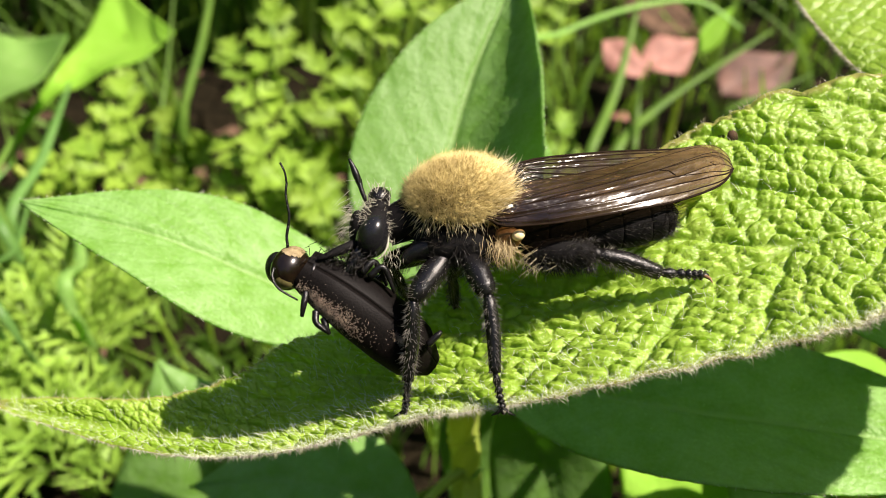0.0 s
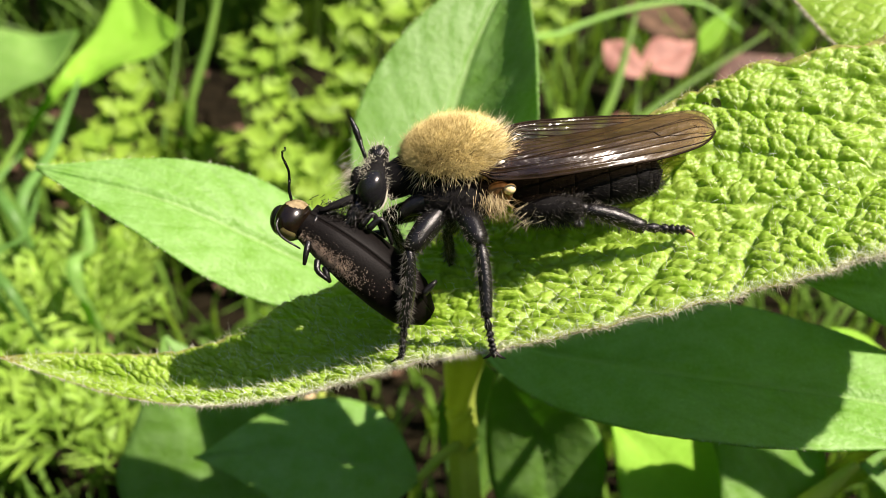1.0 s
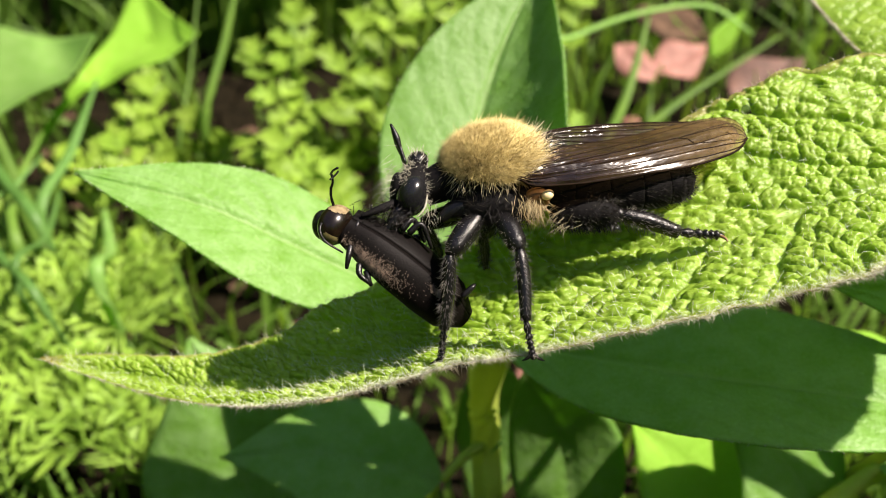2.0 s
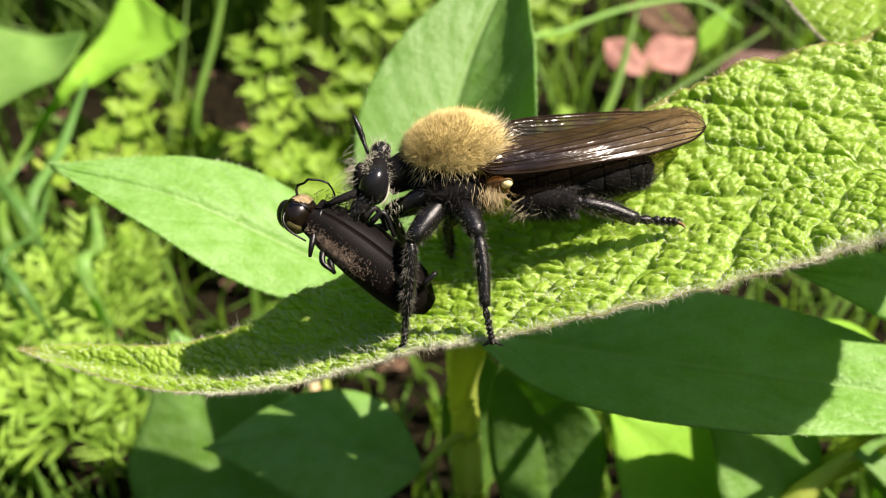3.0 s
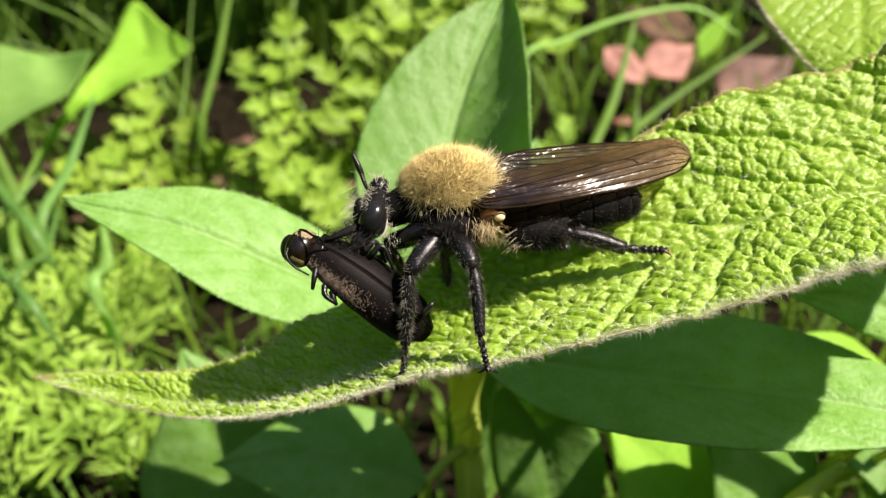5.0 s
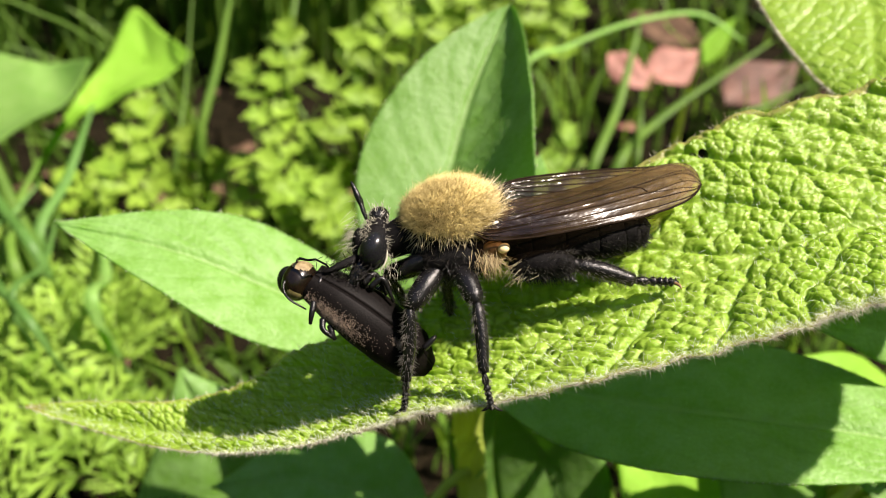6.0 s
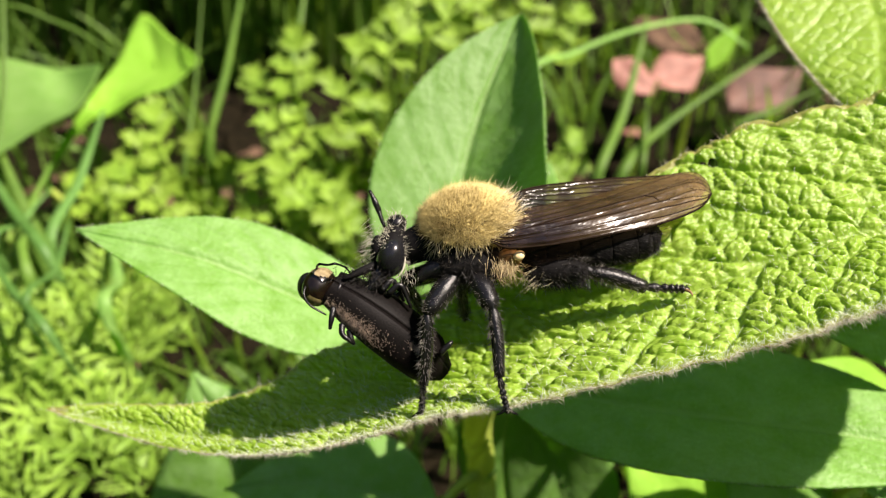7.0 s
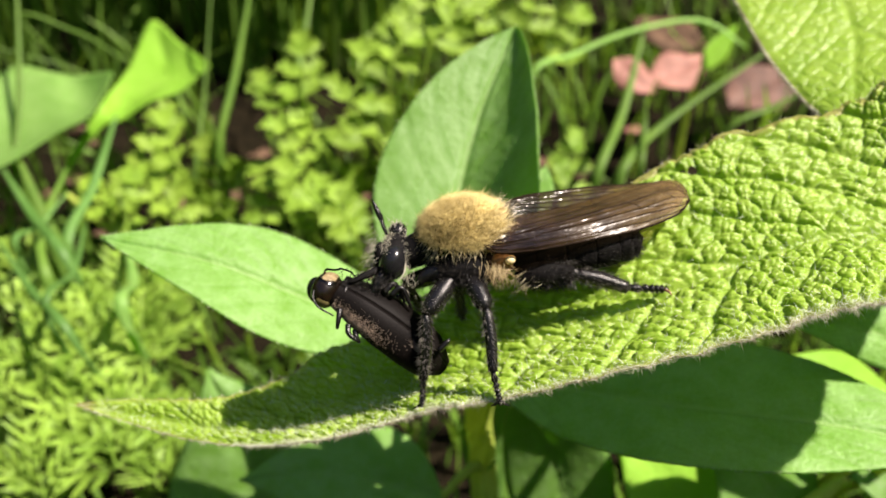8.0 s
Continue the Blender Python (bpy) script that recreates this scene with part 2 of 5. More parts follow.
GRASS_BLUE = leafy("bluish_grass_green", (0.07, 0.19, 0.03), (0.16, 0.32, 0.08), (0.22, 0.45, 0.05), 0.45, 0.35, 100, 1500, gloss=0.3)
STEM = leafy("stem_green", (0.32, 0.42, 0.06), (0.48, 0.56, 0.12), (0.6, 0.74, 0.15), 0.5, 0.4, 300, 3000)
HAIR_WHITE = plain("leaf_hair", (0.6, 0.64, 0.42), (0.85, 0.86, 0.68), 0.3)
HAIR_TAN = plain("margin_hair", (0.26, 0.2, 0.1), (0.66, 0.64, 0.5), 0.35, 500)
# brown taken near black: the shade of dense growth is put into the colour
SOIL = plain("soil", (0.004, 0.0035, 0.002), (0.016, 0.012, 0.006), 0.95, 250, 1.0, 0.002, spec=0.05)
DEAD = plain("dead_leaf", (0.05, 0.032, 0.02), (0.13, 0.078, 0.05), 0.8, 300, 0.6, 0.0005, spec=0.1)
STRAW = plain("dry_straw", (0.4, 0.28, 0.14), (0.6, 0.46, 0.26), 0.7, 400)
PINK = plain("pink_dry_leaf", (0.19, 0.075, 0.055), (0.34, 0.155, 0.12), 0.7, 250, 0.5, 0.0004)
PINK_BROWN = plain("reddish_dry_leaf", (0.07, 0.036, 0.026), (0.16, 0.08, 0.058), 0.75, 250, 0.5, 0.0004)
BLACK = plain("black_chitin", (0.003, 0.003, 0.003), (0.008, 0.007, 0.007), 0.27, 7000, 0.8, 0.00005, spec=0.35)
VELVET = plain("matt_black", (0.002, 0.002, 0.002), (0.006, 0.005, 0.005), 0.75, 6000, 0.4, 0.00004, spec=0.12)
BLACK_HAIR = plain("black_bristle", (0.006, 0.005, 0.005), (0.03, 0.026, 0.02), 0.25)
LEG_HAIR = plain("leg_bristle", (0.012, 0.011, 0.010), (0.17, 0.155, 0.125), 0.3, 1500)
VEIN = plain("wing_vein", (0.008, 0.005, 0.003), (0.02, 0.012, 0.007), 0.7, spec=0.04)
GOLD_HAIR = plain("golden_fur", (0.30, 0.225, 0.07), (0.66, 0.53, 0.215), 0.5, 700)
PALE_HAIR = plain("pale_hair", (0.38, 0.31, 0.16), (0.66, 0.58, 0.38), 0.45)
GREY_HAIR = plain("grey_hair", (0.3, 0.28, 0.2), (0.58, 0.55, 0.45), 0.4)
EYE_BLACK = plain("compound_eye", (0.005, 0.005, 0.006), (0.012, 0.012, 0.013), 0.2, 30000, 0.3, 0.00001, spec=0.35)
BEETLE = plain("beetle_wing_case", (0.0016, 0.0014, 0.0013), (0.006, 0.0045, 0.004), 0.5, 9000, 0.5, 0.00004, spec=0.06)
COPPER = plain("copper_scales", (0.02, 0.013, 0.010), (0.42, 0.32, 0.24), 0.35, 2600, 0.8, 0.00005, 0.3)
COLLAR = plain("collar_shell", (0.003, 0.002, 0.0015), (0.010, 0.006, 0.003), 0.2, 1500, 0.3, 0.00003, spec=0.4)
RIM_PALE = plain("pale_collar_rim", (0.06, 0.05, 0.016), (0.26, 0.22, 0.09), 0.2, 1500)
CREAM = plain("cream_patch", (0.14, 0.10, 0.05), (0.30, 0.235, 0.13), 0.25, 4000)
CALYPTER = plain("whitish_scale", (0.45, 0.42, 0.36), (0.7, 0.67, 0.6), 0.25)
HALTERE = plain("haltere_knob", (0.72, 0.52, 0.26), (0.85, 0.66, 0.38), 0.4)
TUFT = plain("amber_tuft", (0.26, 0.16, 0.05), (0.62, 0.5, 0.28), 0.4, 900)
AMBER = plain("amber_skin", (0.12, 0.06, 0.02), (0.26, 0.14, 0.05), 0.6)

# ---- ground ----
def make_ground():
    n = 90
    g = np.linspace(-1, 1, n)
    x, y = np.meshgrid(np.sign(g) * np.abs(g) ** 3 * 40 , np.sign(g) * np.abs(g) ** 3 * 40, indexing="ij")
    z = np.array([[noise.fractal(Vector((a * 0.03 * 40, b * 0.03 * 40, 0)), 1, 2, 4) for b in y[0]] for a in x[:, 0]]) * 0.002
    v = np.stack([x, y + 0.15, z], -1).reshape(-1, 3)
    me = bpy.data.meshes.new("ground")
    me.from_pydata(v.tolist(), [], [(i * n + j, (i + 1) * n + j, (i + 1) * n + j + 1, i * n + j + 1) for i in range(n - 1) for j in range(n - 1)])
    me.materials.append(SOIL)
    tagged(new("ground", me), "brown soil with litter, darkened in colour for the plants' shade", "ground", kind="structure")


make_ground()


# ---- the hairy leaf ----
FRONT = [(-0.62, 1.07, -0.209), (-0.531, 1.05, -0.232), (-0.437, 1.025, -0.252), (-0.341, 0.985, -0.257), (-0.251, 0.94, -0.248), (-0.168, 0.905, -0.23), (-0.092, 0.88, -0.207), (-0.02, 0.855, -0.183), (0.065, 0.828, -0.166), (0.21, 0.8, -0.13), (0.362, 0.782, -0.091), (0.463, 0.775, -0.059), (0.55, 0.762, -0.045), (0.66, 0.752, -0.055), (0.78, 0.76, 0.0), (0.9, 0.79, 0.1), (1.0, 0.84, 0.25)]
REAR = [(-0.622, 1.072, -0.206), (-0.537, 1.07, -0.201), (-0.438, 1.06, -0.2), (-0.364, 1.055, -0.195), (-0.307, 1.05, -0.179), (-0.256, 1.045, -0.156), (-0.204, 1.04, -0.121), (-0.162, 1.04, -0.108), (-0.053, 1.02, -0.045), (0.065, 1.01, 0.032), (0.297, 1, 0.139), (0.403, 1, 0.192), (0.583, 0.99, 0.234), (0.66, 0.965, 0.27), (0.8, 0.92, 0.27), (1.01, 0.87, 0.29)]


def bullate(a, b, cell, seed, jitter=0.36, groove=0.36):
    """Domes between a net of veins, by the distance to the two nearest of scattered seeds."""
    k = np.random.default_rng(seed)
    J = k.uniform(-jitter, jitter, (400, 400, 2))
    u, v = a / cell, b / cell
    iu, iv = np.floor(u).astype(int), np.floor(v).astype(int)
    d1, d2 = np.full(u.shape, 9.0), np.full(u.shape, 9.0)
    for du in (-1, 0, 1):
        for dv in (-1, 0, 1):
            ju, jv = iu + du, iv + dv
            off = J[ju % 400, jv % 400]
            d = np.hypot(ju + 0.5 + off[..., 0] - u, jv + 0.5 + off[..., 1] - v)
            d2 = np.minimum(np.maximum(d1, d), d2)
            d1 = np.minimum(d1, d)
    e = np.clip((d2 - d1) / groove, 0, 1)
    return e * (2 - e) * (0.62 + 0.38 * np.clip(1 - d1 * d1 * 2, 0, 1))


def hairy_surface(front, rear, n, m, sag, cell, amp, seed, ragged=False):
    F, R = spline(front, n), spline(rear, n)
    if ragged:
        # nibbled rear edge, faintly uneven front edge
        t = np.arange(n) / n
        bite = 0.5 + 0.5 * np.array([noise.noise(Vector((x * 42, 0.3, 0))) for x in t]) + 0.35 * np.array([noise.noise(Vector((x * 130, 4.3, 0))) for x in t])
        R = R + (F - R) * (0.05 * np.clip(bite, 0, 2) - 0.03 + 0.03 * (1 - np.abs(np.sin(t * 90 + 2.5 * bite)) ** 0.7))[:, None]
        F = F + (R - F) * (0.012 * np.array([noise.noise(Vector((x * 90, 9.3, 0))) for x in t]) + 0.01 * np.abs(np.sin(t * 120)))[:, None]
    q = np.linspace(0, 1, m)
    base = F[:, None] * (1 - q)[None, :, None] + R[:, None] * q[None, :, None]
    tu, tv = np.gradient(base, axis=0), np.gradient(base, axis=1)
    nor = unit(np.cross(tu, tv))
    nor *= np.sign((nor @ UP).mean())
    wid = np.linalg.norm(R - F, axis=1)
    rib = 0.40
    # the net is finer towards the tip; its rows of domes follow the slanting side veins of either half
    step = np.linalg.norm(np.diff((F + R) / 2, axis=0), axis=1)
    size = np.clip(0.42 + 2.1 * wid, 0.42, 1.0) if ragged else np.ones(n)
    along = np.concatenate([[0], np.cumsum(step / size[1:])])
    b = (q[None] - rib) * wid[:, None]
    out = np.abs(b) / size[:, None]
    wob = 0.45 * cell * np.array([[noise.noise(Vector((x * 9, y * 9, 1.7))) for y in q[::4]] for x in along[::4]]).repeat(4, 0).repeat(4, 1)[:n, :m]
    cross = along[:, None] * 0.54 + out * 0.84 + wob
    down = -along[:, None] * 0.84 + out * 0.54 + np.where(b > 0, 3.37, 0)
    h = 0.70 * bullate(cross + 9 * cell, down + 9 * cell, cell, seed, 0.45, 0.40) + 0.30 * bullate(cross + 7.3, down + 8.1, cell * 0.40, seed + 1)
    big = (cross / (cell * 3)) % 1
    vein = np.exp(-((np.minimum(big, 1 - big)) / 0.05) ** 2)
    h = h * (1 - 0.6 * vein) - 0.22 * vein
    ribcut = np.exp(-(b / (cell * 0.30)) ** 2)
    h = h * (1 - 0.7 * ribcut) - 0.5 * ribcut
    edge = np.clip(np.minimum(q, 1 - q)[None] * wid[:, None] / (cell * 0.5), 0, 1)
    # broad swells between the side veins
    swell = 0.35 * np.sin(np.pi * big) * np.clip(out / (2 * cell), 0, 1)
    lift = amp * (h * size[:, None] ** 0.5 + swell) * edge - sag * (np.sin(np.pi * q) ** 1.2)[None] * np.minimum(1, wid / 0.2)[:, None]
    top = base + nor * lift[..., None]
    return base, top, nor, wid, h


def sheet(top, nor, thick):
    n, m = top.shape[:2]
    N = n * m
    verts = np.vstack([top.reshape(-1, 3), (top - nor * thick).reshape(-1, 3)])
    g = [(i * m + j, i * m + j + 1, (i + 1) * m + j + 1, (i + 1) * m + j) for i in range(n - 1) for j in range(m - 1)]
    faces = g + [tuple(N + x for x in f[::-1]) for f in g]
    for i in range(n - 1):
        for a, b in (((i * m), (i + 1) * m), ((i + 1) * m + m - 1, i * m + m - 1)):
            faces.append((a, b, N + b, N + a))
    return verts, faces


def make_hairy_plant():
    plant = thing("hairy_plant", ug(1.12, 0.75), "softly hairy plant with wrinkled bright green leaves, rooted in the soil", "plant")
    top_of_stem = np.array((1.04, 0.86, 0.29))
    foot = ug(1.12, 0.75)
    part("stem", tube([foot, (foot + top_of_stem) / 2 + (0.02, 0, 0), top_of_stem, top_of_stem + UP * 0.22], [0.04, 0.036, 0.03, 0.022], 12, 30), STEM, plant, "green hairy stem")
    base, top, nor, wid, h = hairy_surface(FRONT, REAR, 840, 300, 0.03, 0.0255, 0.0096, 3, True)
    grid = np.stack(np.meshgrid(np.linspace(0, 1, 840), np.linspace(0, 1, 300), indexing="ij"), -1).reshape(-1, 2)
    verts, faces = sheet(top, nor, 0.0025)
    holes = [((0.361, 0.995, 0.141), 0.0065), ((0.41, 1.0, 0.175), 0.003), ((0.352, 0.998, 0.137), 0.004)]
    gone = np.zeros(len(verts), bool)
    for centre, r in holes:
        near = np.argmin(np.linalg.norm(verts - np.array(centre), axis=1))
        gone |= np.linalg.norm((verts - verts[near]) * np.array((1, 0.8, 0.8)), axis=1) < r
    faces = [f for f in faces if not any(gone[i] for i in f)]
    leaf = part("leaf", (verts, faces), LEAF_HAIRY, plant, "long wrinkled bright green leaf with white hairs", uv=np.vstack([grid, grid]))
    k = np.random.default_rng(11)
    n = 12000
    i = k.integers(5, 835, n)
    j = k.integers(2, 298, n)
    keep = k.uniform(size=n) < np.clip(wid[i] / wid.max(), 0.15, 1) * np.clip(1.35 - i / 840, 0.3, 1) * np.where(j > 130, 0.35, 1.0)
    i, j = i[keep], j[keep]
    roots = top[i, j]
    ways = nor[i, j] + 0.9 * k.normal(size=(len(i), 3)) * 0.55 + np.array((-0.35, 0, 0))
    part("surface_hairs", hairs(roots, ways, k.uniform(0.005, 0.012, len(i)) * (1.35 - 0.75 * i / 840), 0.00024, k.normal(size=(len(i), 3)) * 1.0), HAIR_WHITE, leaf, "short white hairs", kind="stuff")
    n = 6400
    i = np.clip(840 * k.uniform(0, 1, n) ** 0.75, 0, 839).astype(int)
    e = k.uniform(size=n) < 0.94
    j = np.where(e, k.integers(0, 3, n), k.integers(297, 300, n))
    out = unit(base[i, 0] - base[i, -1]) * np.where(e, 1, -1)[:, None]
    ways = out * 0.9 - nor[i, j] * np.where(e, 0.6, -0.3)[:, None] + 0.5 * k.normal(size=(n, 3))
    part("margin_hairs", hairs(top[i, j], ways, k.uniform(0.003, 0.010, n) * (0.6 + 0.5 * i / 840), 0.00027, k.normal(size=(n, 3)) * 0.9), HAIR_TAN, leaf, "tan hairs along the edge", kind="stuff")
    n = 7000
    i = np.clip(160 + 680 * k.uniform(0, 1, n) ** 0.8, 0, 839).astype(int)
    j = (np.abs(k.normal(0, 6, n))).astype(int)
    part("rim_hairs", hairs(top[i, j], nor[i, j] * 0.6 + unit(base[i, 0] - base[i, -1]) * k.uniform(0.1, 0.9, n)[:, None] + 0.6 * k.normal(size=(n, 3)), k.uniform(0.003, 0.008, n), 0.00022, k.normal(size=(n, 3)) * 0.9), HAIR_WHITE, leaf, "dense short pale hairs on the rolled rim", kind="stuff")
    # the leaf standing behind, seen in part
    f2 = [(0.632, 1.16, 0.244), (0.617, 1.2, 0.285), (0.598, 1.24, 0.338), (0.582, 1.28, 0.393), (0.564, 1.34, 0.483), (0.543, 1.44, 0.617)]
    r2 = [(0.67, 1.04, 0.192), (0.777, 1.08, 0.256), (0.869, 1.14, 0.33), (0.963, 1.22, 0.426), (1.016, 1.32, 0.549), (0.994, 1.44, 0.686)]
    b2, t2, n2, w2, h2 = hairy_surface(f2, r2, 260, 200, 0.0, 0.028, 0.0032, 9)
    grid2 = np.stack(np.meshgrid(np.linspace(0.2, 1, 260), np.linspace(0.3, 0.6, 200), indexing="ij"), -1).reshape(-1, 2)
    leaf2 = part("leaf", sheet(t2, n2, 0.004), LEAF_HAIRY, plant, "upper wrinkled leaf, pale green in the sun", uv=np.vstack([grid2, grid2]))
    i = k.integers(0, 260, 900)
    part("margin_hairs", hairs(t2[i, 0], unit(b2[i, 0] - b2[i, -1]) + 0.5 * k.normal(size=(900, 3)), k.uniform(0.006, 0.014, 900), 0.0004), HAIR_TAN, leaf2, "pale edge hairs", kind="stuff")
    part("petiole", tube([t2[0, 60], (t2[0, 60] + top_of_stem) / 2 + UP * 0.05, top_of_stem + UP * 0.2], [0.012, 0.014, 0.016], 8, 12), STEM, plant)


make_hairy_plant()


# ---- the smooth-leaved plant ----
def make_leafy_plant():
    foot = ug(0.06, 1.15)
    head = np.array((0.05, 1.33, -0.2))
    plant = thing("leafy_plant", foot, "young herb with smooth lance-shaped green leaves on a ridged stem", "plant")
    st = tube([head, (0.037, 1.51, -0.325), (0.047, 1.595, -0.446), (0.055, 1.655, -0.608), foot], [0.042, 0.029, 0.029, 0.031, 0.034], 40, 40, ridge=0.09)
    part("stem", st, STEM, plant, "pale green ridged stem")
    specs = [
        ([head, (-0.239, 1.18, -0.056), (-0.404, 1.12, 0.021), (-0.595, 1.11, 0.067)], (0.2, 0.7, 0.7), 0.11, 0.12, 0.45, "broad light green leaf in the sun"),
        ([head, (0.006, 1.34, 0.075), (0.045, 1.4, 0.284), (0.133, 1.46, 0.502)], (1, 0.08, 0.2), 0.14, (0.2, 0.35, 0.95), 0.42, "upright green leaf folded along its midrib"),
        ([head, (0.286, 1.16, -0.223), (0.58, 1.1, -0.256), (0.83, 1.05, -0.298)], (0, -0.75, -0.66), 0.126, 0.1, 0.45, "broad leaf in the shade of the leaf above"),
    ]
    for q, (rib, side, half, fold, peak, label) in enumerate(specs):
        v, f, uv = blade(rib, side, half, 181, 49, fold, 0.05, peak, 0.8, 44, 0.03, q, 0.003, 4, (1.0, 1.2, 1.3)[q], 0.8 if q == 1 else 1.1)
        lf = part("leaf", (v, f), LEAF_SMOOTH, plant, label, uv=uv)
        g = v[:181 * 49].reshape(181, 49, 3)
        k = np.random.default_rng(60 + q)
        i = k.integers(16, 181, 170)
        e = k.uniform(size=170) < 0.5
        rim = np.where(e[:, None], g[i, 0], g[i, -1])
        out = unit(np.where(e[:, None], g[i, 0] - g[i, 24], g[i, -1] - g[i, 24]))
        part("edge_hairs", hairs(rim, out + 0.5 * k.normal(size=(170, 3)), k.uniform(0.002, 0.006, 170), 0.00028), HAIR_WHITE, lf, "minute pale edge hairs", kind="stuff")
    v, f, uv = blade([head, (0.129, 1.5, 0.078), (0.175, 1.55, 0.161), (0.206, 1.6, 0.226)], (1, 0.1, 0.2), 0.05, 50, 13, 0.2, 0.05, 0.5, 0.8, 20, 0.03, 9, 0.003)
    part("leaf", (v, f), LEAF_SMOOTH, plant, "small light green leaf behind", uv=uv)
    for rib in ([(0.039, 1.585, -0.458), (0.06, 1.575, -0.448), (0.086, 1.57, -0.431)], [(0.043, 1.535, -0.375), (0.054, 1.53, -0.368), (0.068, 1.525, -0.362)], [(0.049, 1.615, -0.538), (0.061, 1.605, -0.531), (0.075, 1.605, -0.528)]):
        v, f, uv = blade(rib, (0.3, 0.5, 0.8), 0.012, 14, 7, 0.3, 0.1, 0.4, 0.8)
        part("bract", (v, f), LEAF_SMOOTH, plant, uv=uv)
    low = np.array((0.043, 1.57, -0.438))
    more = [
        ([(-0.043, 1.53, -0.503), (-0.157, 1.52, -0.471), (-0.32, 1.54, -0.45), (-0.508, 1.58, -0.475)], (0.2, 0.5, 0.8), 0.125, "shaded lower leaf"),
        ([(0.072, 1.9, -0.291), (0.085, 2.1, -0.451), (0.083, 2.25, -0.642), (0.076, 2.38, -0.937)], (1, 0.1, 0.1), 0.10, "pale lower leaf behind the stem"),
        ([(0.109, 1.42, -0.27), (0.206, 1.6, -0.435), (0.252, 1.72, -0.639), (0.28, 1.84, -0.881)], (1, 0, 0.2), 0.125, "dark lower leaf"),
    ]
    part("petiole", tube([low, (-0.001, 1.55, -0.463), (-0.043, 1.53, -0.503)], [0.012, 0.011, 0.009], 8, 12), STEM, plant)
    for q, (rib, side, half, label) in enumerate(more):
        v, f, uv = blade(rib, side, half, 60, 15, 0.12, 0.05, 0.45, 0.8, 30, 0.03, q + 5, 0.003)
        part("leaf", (v, f), LEAF_SMOOTH, plant, label, uv=uv)
    return plant


make_leafy_plant()

# ---- the robber fly ----
FUP = unit((0.03, -0.5, 0.86))
FSIDE = unit((0.0, 0.86, 0.5))   # away from the viewer's side


def wing_material():
    """Smoky membrane: brown and folded at the root, clearer towards the tip, with fine cross wrinkles that glint."""
    m, nt, b = material("smoky_wing")
    uvn = nt.nodes.new("ShaderNodeUVMap")
    sep = nt.nodes.new("ShaderNodeSeparateXYZ")
    nt.links.new(uvn.outputs[0], sep.inputs[0])
    st = nt.nodes.new("ShaderNodeMapping")
    st.inputs["Scale"].default_value = (26, 9, 1)
    nt.links.new(uvn.outputs[0], st.inputs["Vector"])
    wr = add(nt, "ShaderNodeTexNoise", Scale=1.0, Detail=2.0)
    nt.links.new(st.outputs[0], wr.inputs["Vector"])
    tone = noise_out(nt, 500, 3)
    root = ramp(nt, tone, [(0.3, (0.012, 0.007, 0.006)), (0.7, (0.045, 0.026, 0.017))])
    outer = ramp(nt, tone, [(0.3, (0.11, 0.07, 0.028)), (0.7, (0.23, 0.155, 0.065))])
    nt.links.new(mix(nt, root, outer, ramp(nt, sep.outputs[0], [(0.25, (0, 0, 0)), (0.7, (1, 1, 1))])), b.inputs["Base Color"])
    nt.links.new(ramp(nt, sep.outputs[0], [(0.3, (0.2, 0.2, 0.2)), (0.55, (0.45, 0.45, 0.45))]), b.inputs["Roughness"])
    b.inputs["Specular IOR Level"].default_value = 0.6
    b.inputs["Coat Weight"].default_value = 0.35
    b.inputs["Coat Roughness"].default_value = 0.2
    bump(nt, b, wr.outputs[0], 1.0, 0.00012)
    tr = nt.nodes.new("ShaderNodeBsdfTransparent")
    nt.links.new(ramp(nt, sep.outputs[0], [(0.3, (0.42, 0.29, 0.16)), (0.8, (0.76, 0.62, 0.36))]), tr.inputs[0])
    ms = nt.nodes.new("ShaderNodeMixShader")
    ms.inputs[0].default_value = 0.5
    nt.links.new(tr.outputs[0], ms.inputs[1])
    nt.links.new(b.outputs[0], ms.inputs[2])
    nt.links.new(ms.outputs[0], nt.nodes["Material Output"].inputs[0])
    return m


WING = wing_material()


